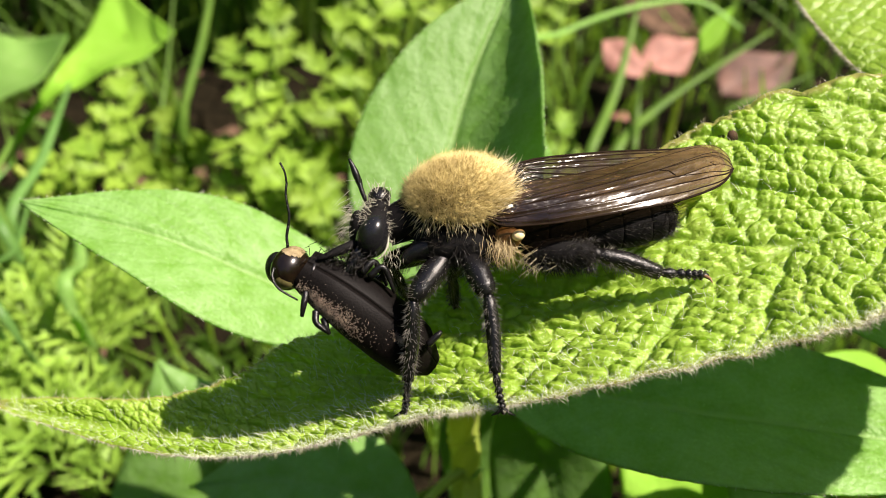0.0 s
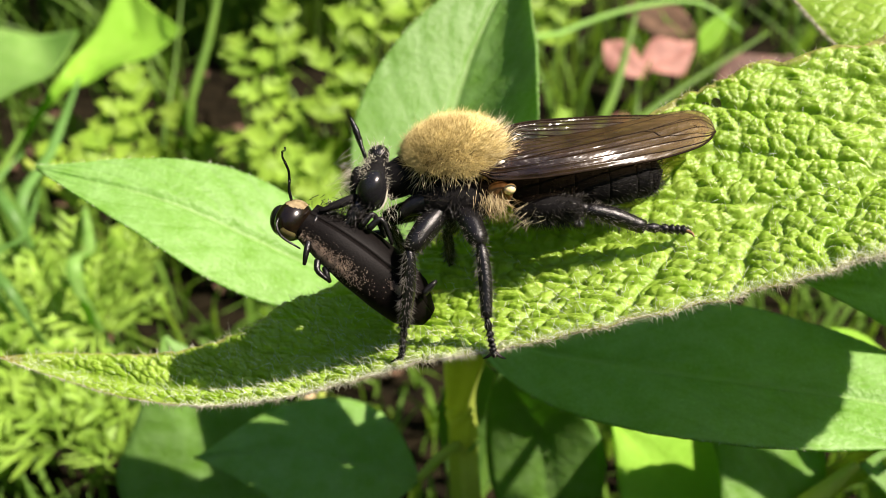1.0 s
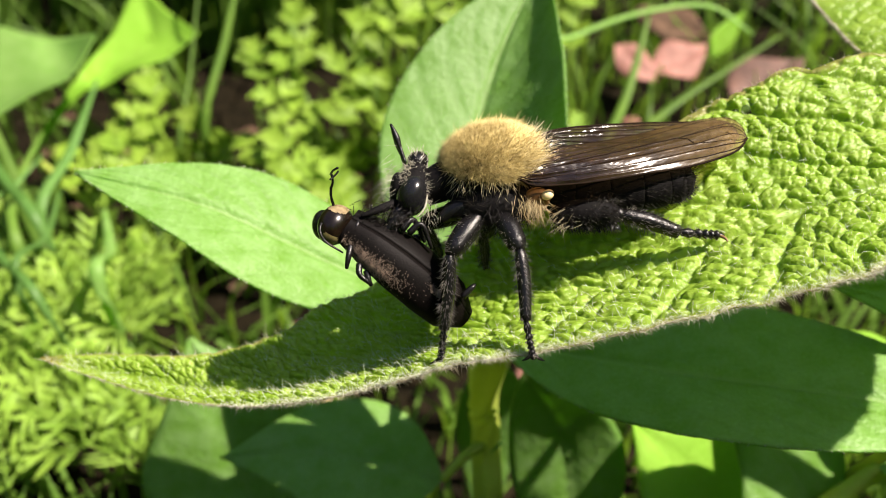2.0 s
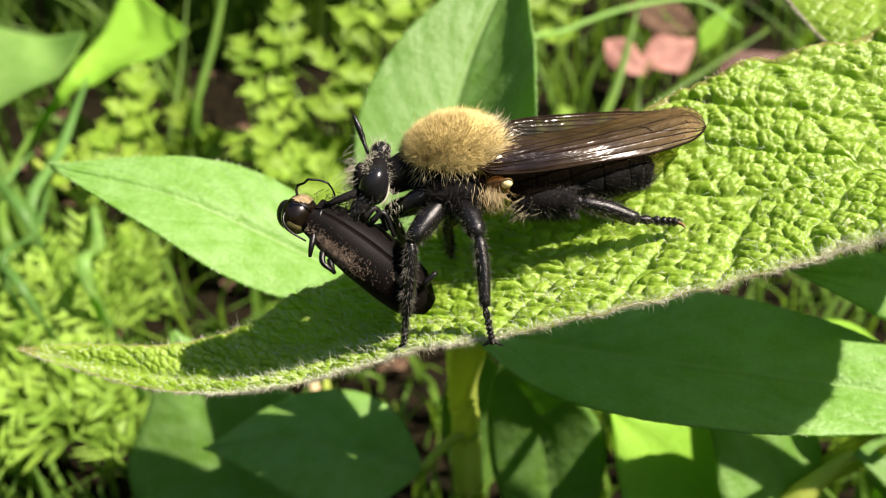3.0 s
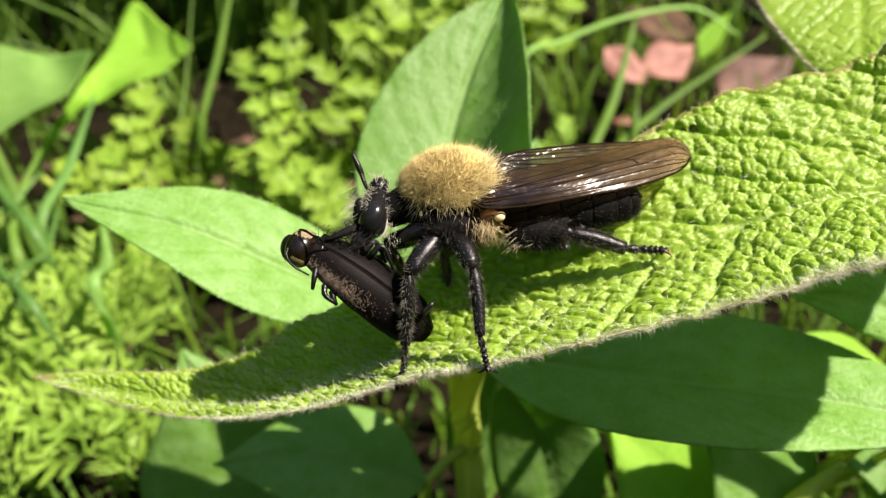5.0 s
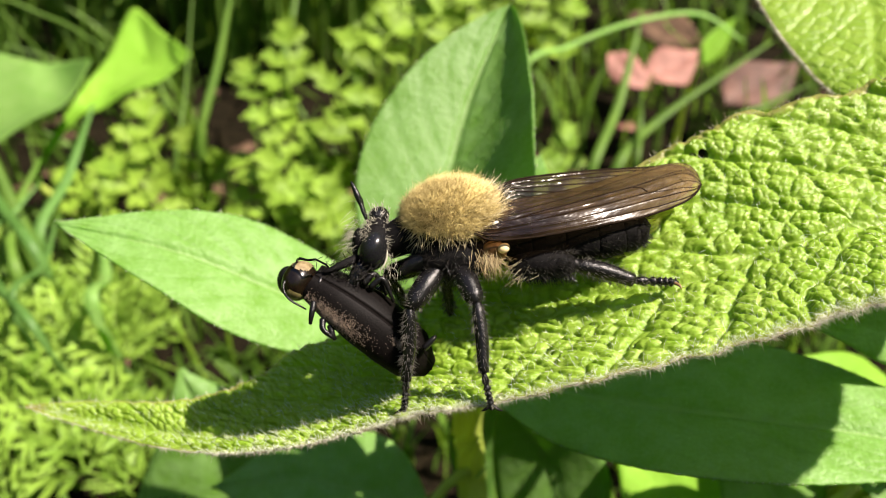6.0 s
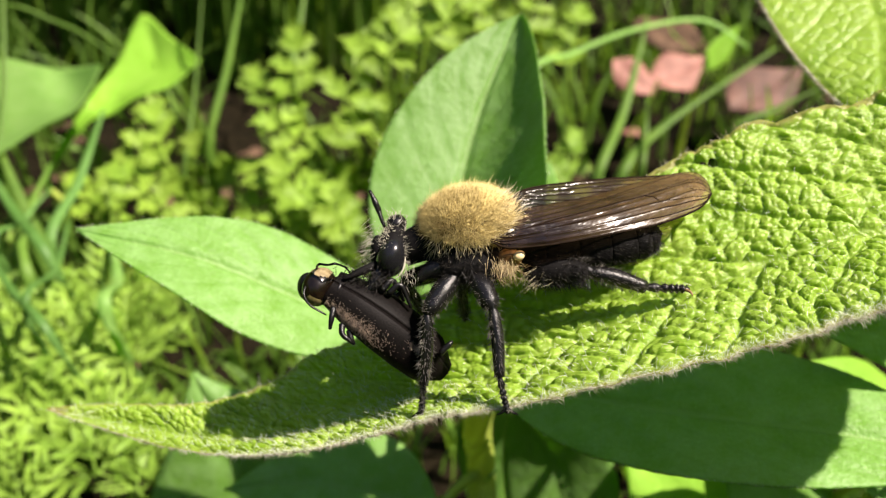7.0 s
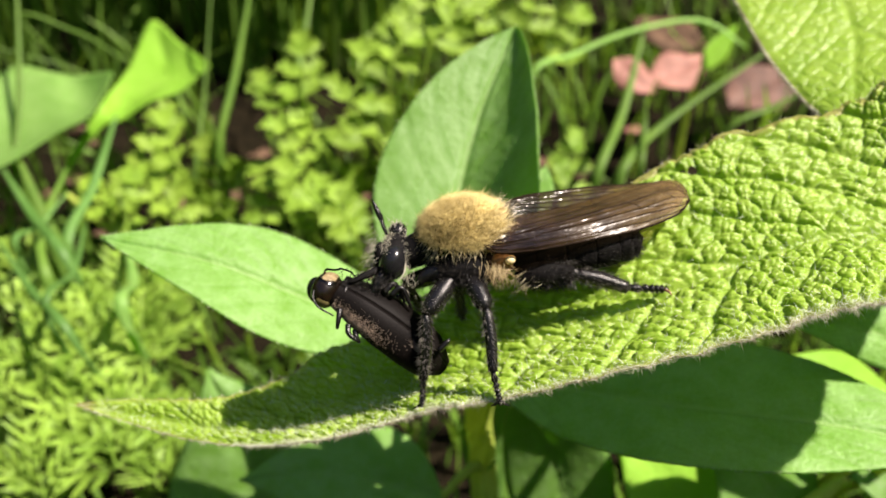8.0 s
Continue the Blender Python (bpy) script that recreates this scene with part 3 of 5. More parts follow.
def make_wing(fly, costal, trailing, lift, label, folds):
    n, m = 80, 110
    C, T = spline(costal, n) + FUP * lift, spline(trailing, n) + FUP * lift
    q = np.linspace(0, 1, m)
    g = C[:, None] * (1 - q)[None, :, None] + T[:, None] * q[None, :, None]
    t = np.linspace(0, 1, n)
    w = np.linalg.norm(T - C, axis=1)
    # sharp pleats that fan out from the root over the front half, a flat membrane behind
    fan = q[None] ** 0.9 * (64 - 42 * t[:, None]) + 1.6 * np.sin(4 * t)[:, None]
    rough = np.array([[noise.noise(Vector((x * 7, y * 9, folds * 900))) for y in q] for x in t])
    fan = fan + 2.2 * rough
    pleat = (1 - 2 * np.abs(np.sin(fan / 2)) ** 0.8) * np.clip(0.75 + 1.3 * rough, 0.15, 1.6)
    depth = folds * np.clip(1.2 - 1.6 * t, 0.03, 1)[:, None] * np.clip(1.5 - 2.1 * q, 0.08, 1)[None] * np.minimum(1, 6 * t)[:, None]
    g = g + FUP * (0.05 * w[:, None] * np.sin(np.pi * q)[None] + depth * pleat)[..., None]
    faces = [(i * m + j, i * m + j + 1, (i + 1) * m + j + 1, (i + 1) * m + j) for i in range(n - 1) for j in range(m - 1)]
    uv = np.stack([np.broadcast_to(t[:, None], (n, m)), np.broadcast_to(q[None], (n, m))], -1).reshape(-1, 2)
    wing = part("wing", (g.reshape(-1, 3), faces), WING, fly, label, uv=uv)
    lines = []

    def on_wing(ts, qs):
        a, b = np.clip(ts * (n - 1), 0, n - 1.001), np.clip(qs * (m - 1), 0, m - 1.001)
        i, j = a.astype(int), b.astype(int)
        a, b = (a - i)[:, None], (b - j)[:, None]
        return (g[i, j] * (1 - b) + g[i, j + 1] * b) * (1 - a) + (g[i + 1, j] * (1 - b) + g[i + 1, j + 1] * b) * a

    # long veins (start, end across the wing; start, end along it; bow; thickness), then forks and cross veins
    for a, b, t0, t1, bow, r in ((0.0, 0.0, 0, 1, 0, 0.0014), (0.06, 0.05, 0, 0.88, 0.04, 0.0008), (0.12, 0.14, 0, 0.97, 0.10, 0.0009), (0.22, 0.36, 0.05, 0.52, 0.06, 0.0009),
                                 (0.36, 0.26, 0.52, 0.97, -0.03, 0.0006), (0.36, 0.46, 0.52, 0.97, 0.05, 0.0006), (0.30, 0.58, 0.10, 0.46, 0.08, 0.0009), (0.58, 0.64, 0.46, 0.95, 0.05, 0.0006),
                                 (0.58, 0.40, 0.46, 0.50, 0.02, 0.0009), (0.58, 0.86, 0.46, 0.90, 0.03, 0.0005), (0.42, 0.95, 0.10, 0.62, 0.10, 0.0005), (0.50, 0.42, 0.66, 0.70, 0.0, 0.0005), (1, 1, 0.05, 1, 0, 0.0004)):
        ts = np.linspace(t0, t1, 24)
        x = (ts - t0) / (t1 - t0)
        lines.append(tube(on_wing(ts, a + (b - a) * x + bow * np.sin(np.pi * x)), np.full(24, r), 5))
    for line in lines:
        part("vein", line, VEIN, wing)
    return wing


def make_leg(fly, pts, thick, label, seed):
    """Hip, knee, ankle and foot; a thick femur, a slimmer tibia, five tarsal beads and two claws, all bristly."""
    hip, knee, ankle, foot = (np.array(p, float) for p in pts)
    k = np.random.default_rng(seed)
    mid = (hip + knee) / 2 + FUP * 0.12 * thick
    # hind femurs get the duller, darker black in place of the wing's shade
    leg = part("leg", tube([hip, hip * 0.72 + mid * 0.28, mid, mid * 0.3 + knee * 0.7, knee], [0.62 * thick, 1.0 * thick, 1.12 * thick, 0.95 * thick, 0.5 * thick], 14, 22), VELVET if "hind" in label else BLACK, fly, label)
    part("knee", ball(knee, unit(ankle - knee) * 0.55 * thick, FUP * 0.55 * thick, FSIDE * 0.5 * thick, 12, 8), BLACK, leg)
    bow = (knee + ankle) / 2 + unit(np.cross(ankle - knee, FSIDE)) * 0.14 * thick
    part("tibia", tube([knee, knee * 0.7 + bow * 0.3, bow, ankle], [0.40 * thick, 0.60 * thick, 0.64 * thick, 0.50 * thick], 12, 18), BLACK, leg)
    joints = [0, 0.38, 0.58, 0.73, 0.86, 1]
    for j in range(5):
        a = ankle + (foot - ankle) * joints[j]
        b = ankle + (foot - ankle) * joints[j + 1]
        part("tarsus", tube([a, a * 0.35 + b * 0.65, b], [0.20 * thick, 0.38 * thick, 0.26 * thick], 8, 5), BLACK, leg)
    d = unit(foot - ankle)
    s = unit(np.cross(d, FUP)) if abs(d @ FUP) < 0.8 else np.array((1.0, 0, 0))
    for sg in (-1, 1):
        part("claw", tube([foot, foot + d * 0.006 + s * sg * 0.007, foot + d * 0.007 + s * sg * 0.013 - FUP * 0.002], [0.0024, 0.0018, 0.0004], 6, 7), AMBER if sg > 0 and label == "hind leg" else BLACK, leg)
    part("claw_pad", ball(foot + d * 0.003, d * 0.005, s * 0.004, np.cross(d, s) * 0.003, 10, 6), BLACK, leg)
    roots, ways, sizes = [], [], []
    for a, b, num, r, low, high in ((hip, knee, 240, thick * 0.95, 0.004, 0.012), (knee, ankle, 380, thick * 0.58, 0.004, 0.011), (ankle, foot, 120, thick * 0.33, 0.003, 0.006)):
        f = k.uniform(0, 1, num)[:, None]
        u = unit(k.normal(size=(num, 3)))
        u = unit(u - (u @ unit(b - a))[:, None] * unit(b - a))
        roots.append(a + (b - a) * f + u * r * (1 - 0.5 * np.abs(2 * f - 1) ** 3))
        ways.append(u + unit(b - a) * k.uniform(0.3, 1.1, num)[:, None] + 0.2 * k.normal(size=(num, 3)))
        sizes.append(k.uniform(low, high, num))
    part("bristles", hairs(np.vstack(roots), np.vstack(ways), np.concatenate(sizes), 0.0003), LEG_HAIR, leg, "fine dark bristles", kind="stuff")
    return leg


def fur(centre, axes, num, keep, low, high, radius, lean, seed, spread=0.25):
    """Hairs over an ellipsoid where keep(direction) holds."""
    k = np.random.default_rng(seed)
    d = unit(k.normal(size=(num, 3)))
    d = d[keep(d)]
    A = np.array(axes, float)
    roots = np.asarray(centre) + d @ A * 0.985
    nor = unit(d @ np.linalg.inv(A).T)
    n = len(d)
    return hairs(roots, nor + np.array(lean) + spread * k.normal(size=(n, 3)), k.uniform(low, high, n), radius, k.normal(size=(n, 3)) * 0.25 + np.array(lean) * 0.5)


def make_fly():
    c = np.array((0.018, 0.885, 0.052))
    fly = thing("robber_fly", (0.054, 0.88, -0.089), "black robber fly with golden furry back, holding a beetle", "fly")
    ax = [np.array((0.060, 0, 0.003)), FUP * 0.047, FSIDE * 0.044]
    thorax = part("thorax", ball(c, *ax, 40, 24), VELVET, fly, "black thorax under a golden coat")
    part("golden_fur", fur(c, ax, 52000, lambda d: d[:, 1] > 0.0 - 0.12 * d[:, 0] + 0.05 * np.sin(23 * d[:, 0]), 0.006, 0.015, 0.00022, (0.25, 0, 0.1), 1, 0.38), GOLD_HAIR, thorax, "dense golden fur", kind="stuff")
    part("guard_hairs", fur(c, ax, 2600, lambda d: d[:, 1] > -0.05, 0.012, 0.022, 0.0003, (0.35, 0, 0.1), 8, 0.45), GOLD_HAIR, thorax, "longer golden hairs", kind="stuff")
    part("rear_fringe", fur(c, ax, 2600, lambda d: (d[:, 1] > 0.1) & (d[:, 0] > 0.55), 0.014, 0.030, 0.00028, (0.25, 0, 0.35), 18, 0.5), PALE_HAIR, thorax, "wispy pale hairs at the rear", kind="stuff")
    part("pale_fringe", fur(c, ax, 1500, lambda d: (np.abs(d[:, 1] + 0.1) < 0.22) & (d[:, 2] < 0.3), 0.010, 0.020, 0.0004, (-0.1, 0, -0.5), 2, 0.4), PALE_HAIR, thorax, "pale hairs along the flank", kind="stuff")
    part("chest", ball((0.024, 0.882, 0.009), (0.056, 0, 0), FUP * 0.028, FSIDE * 0.036, 30, 16, 0.08), VELVET, fly, "black underside of the thorax")
    part("chest_hairs", fur((0.024, 0.882, 0.009), [np.array((0.056, 0, 0)), FUP * 0.028, FSIDE * 0.036], 1600, lambda d: d[:, 2] < 0.2, 0.006, 0.016, 0.00035, (0, 0, -0.3), 3, 0.5), BLACK_HAIR, fly, "short black hairs", kind="stuff")
    k = np.random.default_rng(21)
    tuft = np.array((0.063, 0.853, 0.005)) + k.normal(size=(170, 3)) * np.array((0.008, 0.005, 0.006))
    part("side_tuft", hairs(tuft, np.array((0.15, -0.15, -1)) + 0.4 * k.normal(size=(170, 3)), k.uniform(0.014, 0.034, 170), 0.0003, 0.4 * k.normal(size=(170, 3))), TUFT, fly, "tuft of pale golden hairs", kind="stuff")
    hipc = np.array((0.104, 0.868, -0.012))
    part("hip_hairs", hairs(hipc + k.normal(size=(55, 3)) * np.array((0.009, 0.004, 0.006)), np.array((-0.85, -0.25, -0.55)) + 0.35 * k.normal(size=(55, 3)), k.uniform(0.012, 0.03, 55), 0.0002, np.array((0, 0, -0.4)) + 0.3 * k.normal(size=(55, 3))), PALE_HAIR, fly, "pale hairs about the hind hip", kind="stuff")
    part("flank", ball((0.07, 0.862, 0.011), (0.016, 0, 0), FUP * 0.015, FSIDE * 0.01, 14, 10), AMBER, fly, "amber flank behind the wing root")
    knob = np.array((0.081, 0.847, 0.015))
    part("haltere", join(ball(knob, (0.0072, 0, 0.001), (0, -0.003, 0.0055), (0, 0.005, 0.003), 14, 10), tube([knob, knob + (-0.012, 0.012, -0.001)], [0.0022, 0.0016], 8)), HALTERE, fly, "pale yellow knob")
    # scutellum bristles at the rear of the back
    sc = np.array((0.074, 0.88, 0.071))
    part("scutellum", ball(sc, (0.012, 0, 0), FUP * 0.008, FSIDE * 0.018, 14, 10), VELVET, fly)
    part("scutellum_bristles", hairs(sc + k.normal(size=(60, 3)) * np.array((0.004, 0.01, 0.004)), np.array((0.8, -0.1, 0.7)) + 0.45 * k.normal(size=(60, 3)), k.uniform(0.015, 0.03, 60), 0.00045), BLACK_HAIR, fly, kind="stuff")
    # head
    h = np.array((-0.076, 0.884, 0.026))
    head = part("head", ball(h, (0.022, 0, 0.002), FUP * 0.027, FSIDE * 0.034, 24, 16), VELVET, fly, "black head")
    for sg in (-1, 1):
        e = h + FSIDE * 0.017 * sg + np.array((-0.001, 0, -0.003))
        part("eye", ball(e, (0.0195, 0, 0.004), FUP * 0.0255, FSIDE * 0.023, 36, 24), EYE_BLACK, head, "large glossy black compound eye")
    part("vertex", ball((-0.072, 0.882, 0.049), (0.013, 0, 0), FUP * 0.012, FSIDE * 0.02, 16, 10, 0.1), VELVET, head)
    vx = np.array((-0.076, 0.872, 0.049))
    part("vertex_hairs", hairs(vx + k.normal(size=(130, 3)) * np.array((0.008, 0.005, 0.006)), np.array((-0.3, -0.6, 0.4)) + 0.6 * k.normal(size=(130, 3)), k.uniform(0.004, 0.010, 130), 0.0002), GREY_HAIR, head, "short pale hairs between the eyes", kind="stuff")
    part("ocellar_hump", ball((-0.071, 0.882, 0.058), (0.013, 0, 0), FUP * 0.011, FSIDE * 0.014, 14, 10), BLACK, head)
    part("neck", tube([h + (0.012, 0, -0.004), c - (0.045, 0, 0.012)], [0.02, 0.026], 14), VELVET, fly)
    top = np.array((-0.071, 0.882, 0.058))
    part("crown_bristles", hairs(top + k.normal(size=(70, 3)) * 0.006, np.array((-0.2, -0.2, 0.8)) + 0.6 * k.normal(size=(70, 3)), k.uniform(0.008, 0.018, 70), 0.0004), GREY_HAIR, head, kind="stuff")
    face = np.array((-0.1, 0.88, 0.022))
    n = 150
    part("beard", hairs(face + k.normal(size=(n, 3)) * np.array((0.003, 0.010, 0.017)), np.array((-0.9, -0.15, -0.35)) + 0.36 * k.normal(size=(n, 3)), k.uniform(0.012, 0.030, n), 0.0002, np.array((-0.1, 0, -0.5)) + 0.3 * k.normal(size=(n, 3))), GREY_HAIR, head, "pale stiff beard", kind="stuff")
    part("face_hairs", fur(h, [np.array((0.023, 0, 0.002)), FUP * 0.028, FSIDE * 0.035], 900, lambda d: (d[:, 0] < -0.1) & ((d[:, 1] > 0.55) | (d[:, 0] < -0.85)) | (d[:, 0] > 0.6), 0.005, 0.011, 0.00022, (-0.1, 0, -0.2), 6, 0.5), GREY_HAIR, head, "short greyish hairs", kind="stuff")
    part("face", ball((-0.095, 0.882, 0.021), (0.010, 0, 0), FUP * 0.024, FSIDE * 0.018, 16, 12), VELVET, head)
    chin = np.array((-0.056, 0.862, -0.002))
    part("chin_hairs", hairs(chin + k.normal(size=(50, 3)) * np.array((0.006, 0.006, 0.010)), np.array((0.1, -0.2, -1)) + 0.45 * k.normal(size=(50, 3)), k.uniform(0.007, 0.014, 50), 0.00024), GREY_HAIR, head, "pale hairs behind the chin", kind="stuff")
    part("proboscis", tube([(-0.086, 0.88, 0.005), (-0.095, 0.87, -0.012), (-0.107, 0.864, -0.03)], [0.015, 0.012, 0.005], 12, 10), BLACK, head, "black piercing beak")
    mouth = np.array((-0.103, 0.858, -0.009))
    part("mouth_bristles", hairs(mouth + k.normal(size=(220, 3)) * np.array((0.018, 0.005, 0.007)), np.array((-0.5, -0.3, -0.7)) + 0.6 * k.normal(size=(220, 3)), k.uniform(0.005, 0.014, 220), 0.0005), BLACK_HAIR, head, "dark bristles about the mouth", kind="stuff")
    rear = [h + FSIDE * -0.026 + np.array((0.0165 * math.cos(q), 0, 0.025 * math.sin(q))) for q in np.linspace(-1.3, 0.35, 9)]
    part("eye_rim", tube(rear, [0.0005, 0.0012, 0.0012, 0.0006], 6, 20), GREY_HAIR, head, "thin pale rim behind the eye")
    part("palp", tube([(-0.097, 0.866, 0.006), (-0.113, 0.858, -0.002), (-0.135, 0.854, -0.011)], [0.005, 0.0055, 0.0025], 10, 8), VELVET, head)
    for sg, a in ((0, 0.0), (1, 0.024)):
        o = np.array((0.0 * sg, a, -0.004 * sg))
        ant = part("antenna", tube([np.array((-0.085, 0.868, 0.053)) + o, np.array((-0.089, 0.868, 0.063)) + o, np.array((-0.092, 0.868, 0.073)) + o], [0.002, 0.0026, 0.0022], 8, 8), BLACK, head)
        part("antenna_club", tube([np.array((-0.092, 0.868, 0.071)) + o, np.array((-0.096, 0.868, 0.083)) + o, np.array((-0.103, 0.868, 0.099)) + o], [0.0024, 0.0044, 0.0016], 8, 10), BLACK, ant)
    # abdomen in rings
    path = spline([(0.067, 0.892, 0.028), (0.132, 0.896, 0.027), (0.194, 0.896, 0.03), (0.24, 0.896, 0.037), (0.262, 0.894, 0.041)], 61)
    rad = np.interp(np.linspace(0, 1, 61), [0, 0.15, 0.5, 0.8, 0.95, 1], [0.024, 0.029, 0.030, 0.025, 0.019, 0.010])
    cuts = [0, 11, 21, 31, 41, 51, 60]
    abdomen = None
    for i, (a, b) in enumerate(zip(cuts, cuts[1:])):
        r = rad[a:b + 1] * (1 + 0.06 * np.sin(np.linspace(0.2, 3.0, b - a + 1)))
        vf = tube(path[a:b + 1], r, 22)
        if abdomen is None:
            abdomen = part("abdomen", vf, VELVET, fly, "matt black hairy abdomen")
        else:
            part("abdomen_ring", vf, VELVET, abdomen)
    i = k.integers(5, 60, 2600)
    u = unit(k.normal(size=(2600, 3)) * np.array((0.1, 1, 1)))
    part("abdomen_hairs", hairs(path[i] + u * rad[i][:, None], u + np.array((0.8, 0, 0)), k.uniform(0.004, 0.011, 2600), 0.0003), BLACK_HAIR, abdomen, kind="stuff")
    # wings
    make_wing(fly, [(0.072, 0.905, 0.089), (0.104, 0.93, 0.105), (0.19, 0.955, 0.117), (0.283, 0.975, 0.123), (0.321, 0.975, 0.125), (0.339, 0.97, 0.117), (0.345, 0.965, 0.104)],
              [(0.072, 0.9, 0.074), (0.101, 0.9, 0.059), (0.182, 0.91, 0.059), (0.271, 0.93, 0.073), (0.311, 0.94, 0.078), (0.334, 0.955, 0.09), (0.345, 0.965, 0.103)], 0.0, "smoky brown wing folded back", 0.0005)
    make_wing(fly, [(0.046, 0.845, 0.03), (0.076, 0.838, 0.022), (0.164, 0.842, 0.034), (0.257, 0.862, 0.051), (0.299, 0.88, 0.064), (0.322, 0.9, 0.076), (0.337, 0.92, 0.091)],
              [(0.05, 0.855, 0.044), (0.074, 0.875, 0.067), (0.175, 0.91, 0.088), (0.271, 0.945, 0.115), (0.321, 0.955, 0.123), (0.336, 0.94, 0.111), (0.337, 0.92, 0.092)], 0.003, "smoky brown wing over the other", 0.0030)
    part("wing_root", ball((0.067, 0.862, 0.044), (0.014, 0, 0.003), FUP * 0.006, FSIDE * 0.01, 14, 8), BLACK, fly)
    part("calypter", ball((0.071, 0.85, 0.044), (0.0045, 0, 0.002), FUP * 0.004, FSIDE * 0.002, 12, 8), CALYPTER, fly, "small whitish scale at the wing root")
    # legs
    for y in (0.872, 0.898):
        part("coxa", tube([(-0.004, y, 0.004), (-0.03, y, -0.004), (-0.044, y - 0.002, -0.014)], [0.015, 0.012, 0.006], 12, 10), BLACK, fly, "black hip joint of the front leg")
    make_leg(fly, [(0.006, 0.872, -0.004), (-0.032, 0.845, -0.056), (-0.038, 0.852, -0.142), (-0.041, 0.866, -0.176)], 0.0130, "front leg", 31)
    make_leg(fly, [(0.026, 0.868, -0.004), (0.048, 0.832, -0.049), (0.054, 0.82, -0.128), (0.062, 0.826, -0.166)], 0.0126, "middle leg", 32)
    make_leg(fly, [(0.092, 0.884, -0.006), (0.168, 0.868, -0.006), (0.239, 0.873, -0.026), (0.289, 0.88, -0.029)], 0.0165, "hind leg", 33)
    make_leg(fly, [(-0.009, 0.9, -0.002), (-0.066, 0.908, -0.016), (-0.045, 0.945, -0.055), (-0.031, 0.985, -0.091)], 0.012, "far front leg", 34)
    make_leg(fly, [(0.035, 0.9, -0.004), (0.009, 0.93, -0.03), (0.014, 0.965, -0.066), (0.02, 0.995, -0.092)], 0.0105, "far middle leg", 35)
    make_leg(fly, [(0.093, 0.9, 0.008), (0.169, 0.925, 0.008), (0.226, 0.95, 0.02), (0.267, 0.965, 0.023)], 0.0125, "far hind leg", 36)
    a, b = np.array((0.092, 0.884, -0.006)), np.array((0.168, 0.868, -0.006))
    u = unit(k.normal(size=(1500, 3)) * np.array((0.15, 1, 1)))
    f = k.uniform(0.0, 0.98, 1500)[:, None]
    part("thigh_hairs", hairs(a + (b - a) * f + u * 0.016, u + np.array((0.5, 0, -0.5)) + 0.3 * k.normal(size=(1500, 3)), k.uniform(0.005, 0.014, 1500), 0.00034), BLACK_HAIR, fly, "shaggy black hairs of the hind thigh", kind="stuff")
    return fly


make_fly()


# ---- the beetle ----
def shell(path, radii, a0, a1, face, flat=0.75, n=30, sides=14, swell=1.0):
    """Part of a tube, from angle a0 to a1 about the face direction."""
    radii = np.interp(np.linspace(0, 1, n), np.linspace(0, 1, len(radii)), radii)
    path = spline(path, n)
    tan = unit(np.gradient(path, axis=0))
    v = unit(np.asarray(face, float) - (tan @ np.asarray(face, float))[:, None] * tan)
    u = np.cross(tan, v)
    a = np.linspace(a0, a1, sides)
    out = []
    for sw in (swell, swell * 0.93):
        out.append((np.sin(a)[None, :, None] * u[:, None] + flat * np.cos(a)[None, :, None] * v[:, None]) * (radii * sw)[:, None, None] + path[:, None])
    N = n * sides
    verts = np.vstack([o.reshape(-1, 3) for o in out])
    g = [(i * sides + j, i * sides + j + 1, (i + 1) * sides + j + 1, (i + 1) * sides + j) for i in range(n - 1) for j in range(sides - 1)]
    faces = g + [tuple(N + x for x in f[::-1]) for f in g]
    for i in range(n - 1):
        for p, q in ((i * sides, (i + 1) * sides), ((i + 1) * sides + sides - 1, i * sides + sides - 1)):
            faces.append((p, q, N + q, N + p))
    return verts, faces


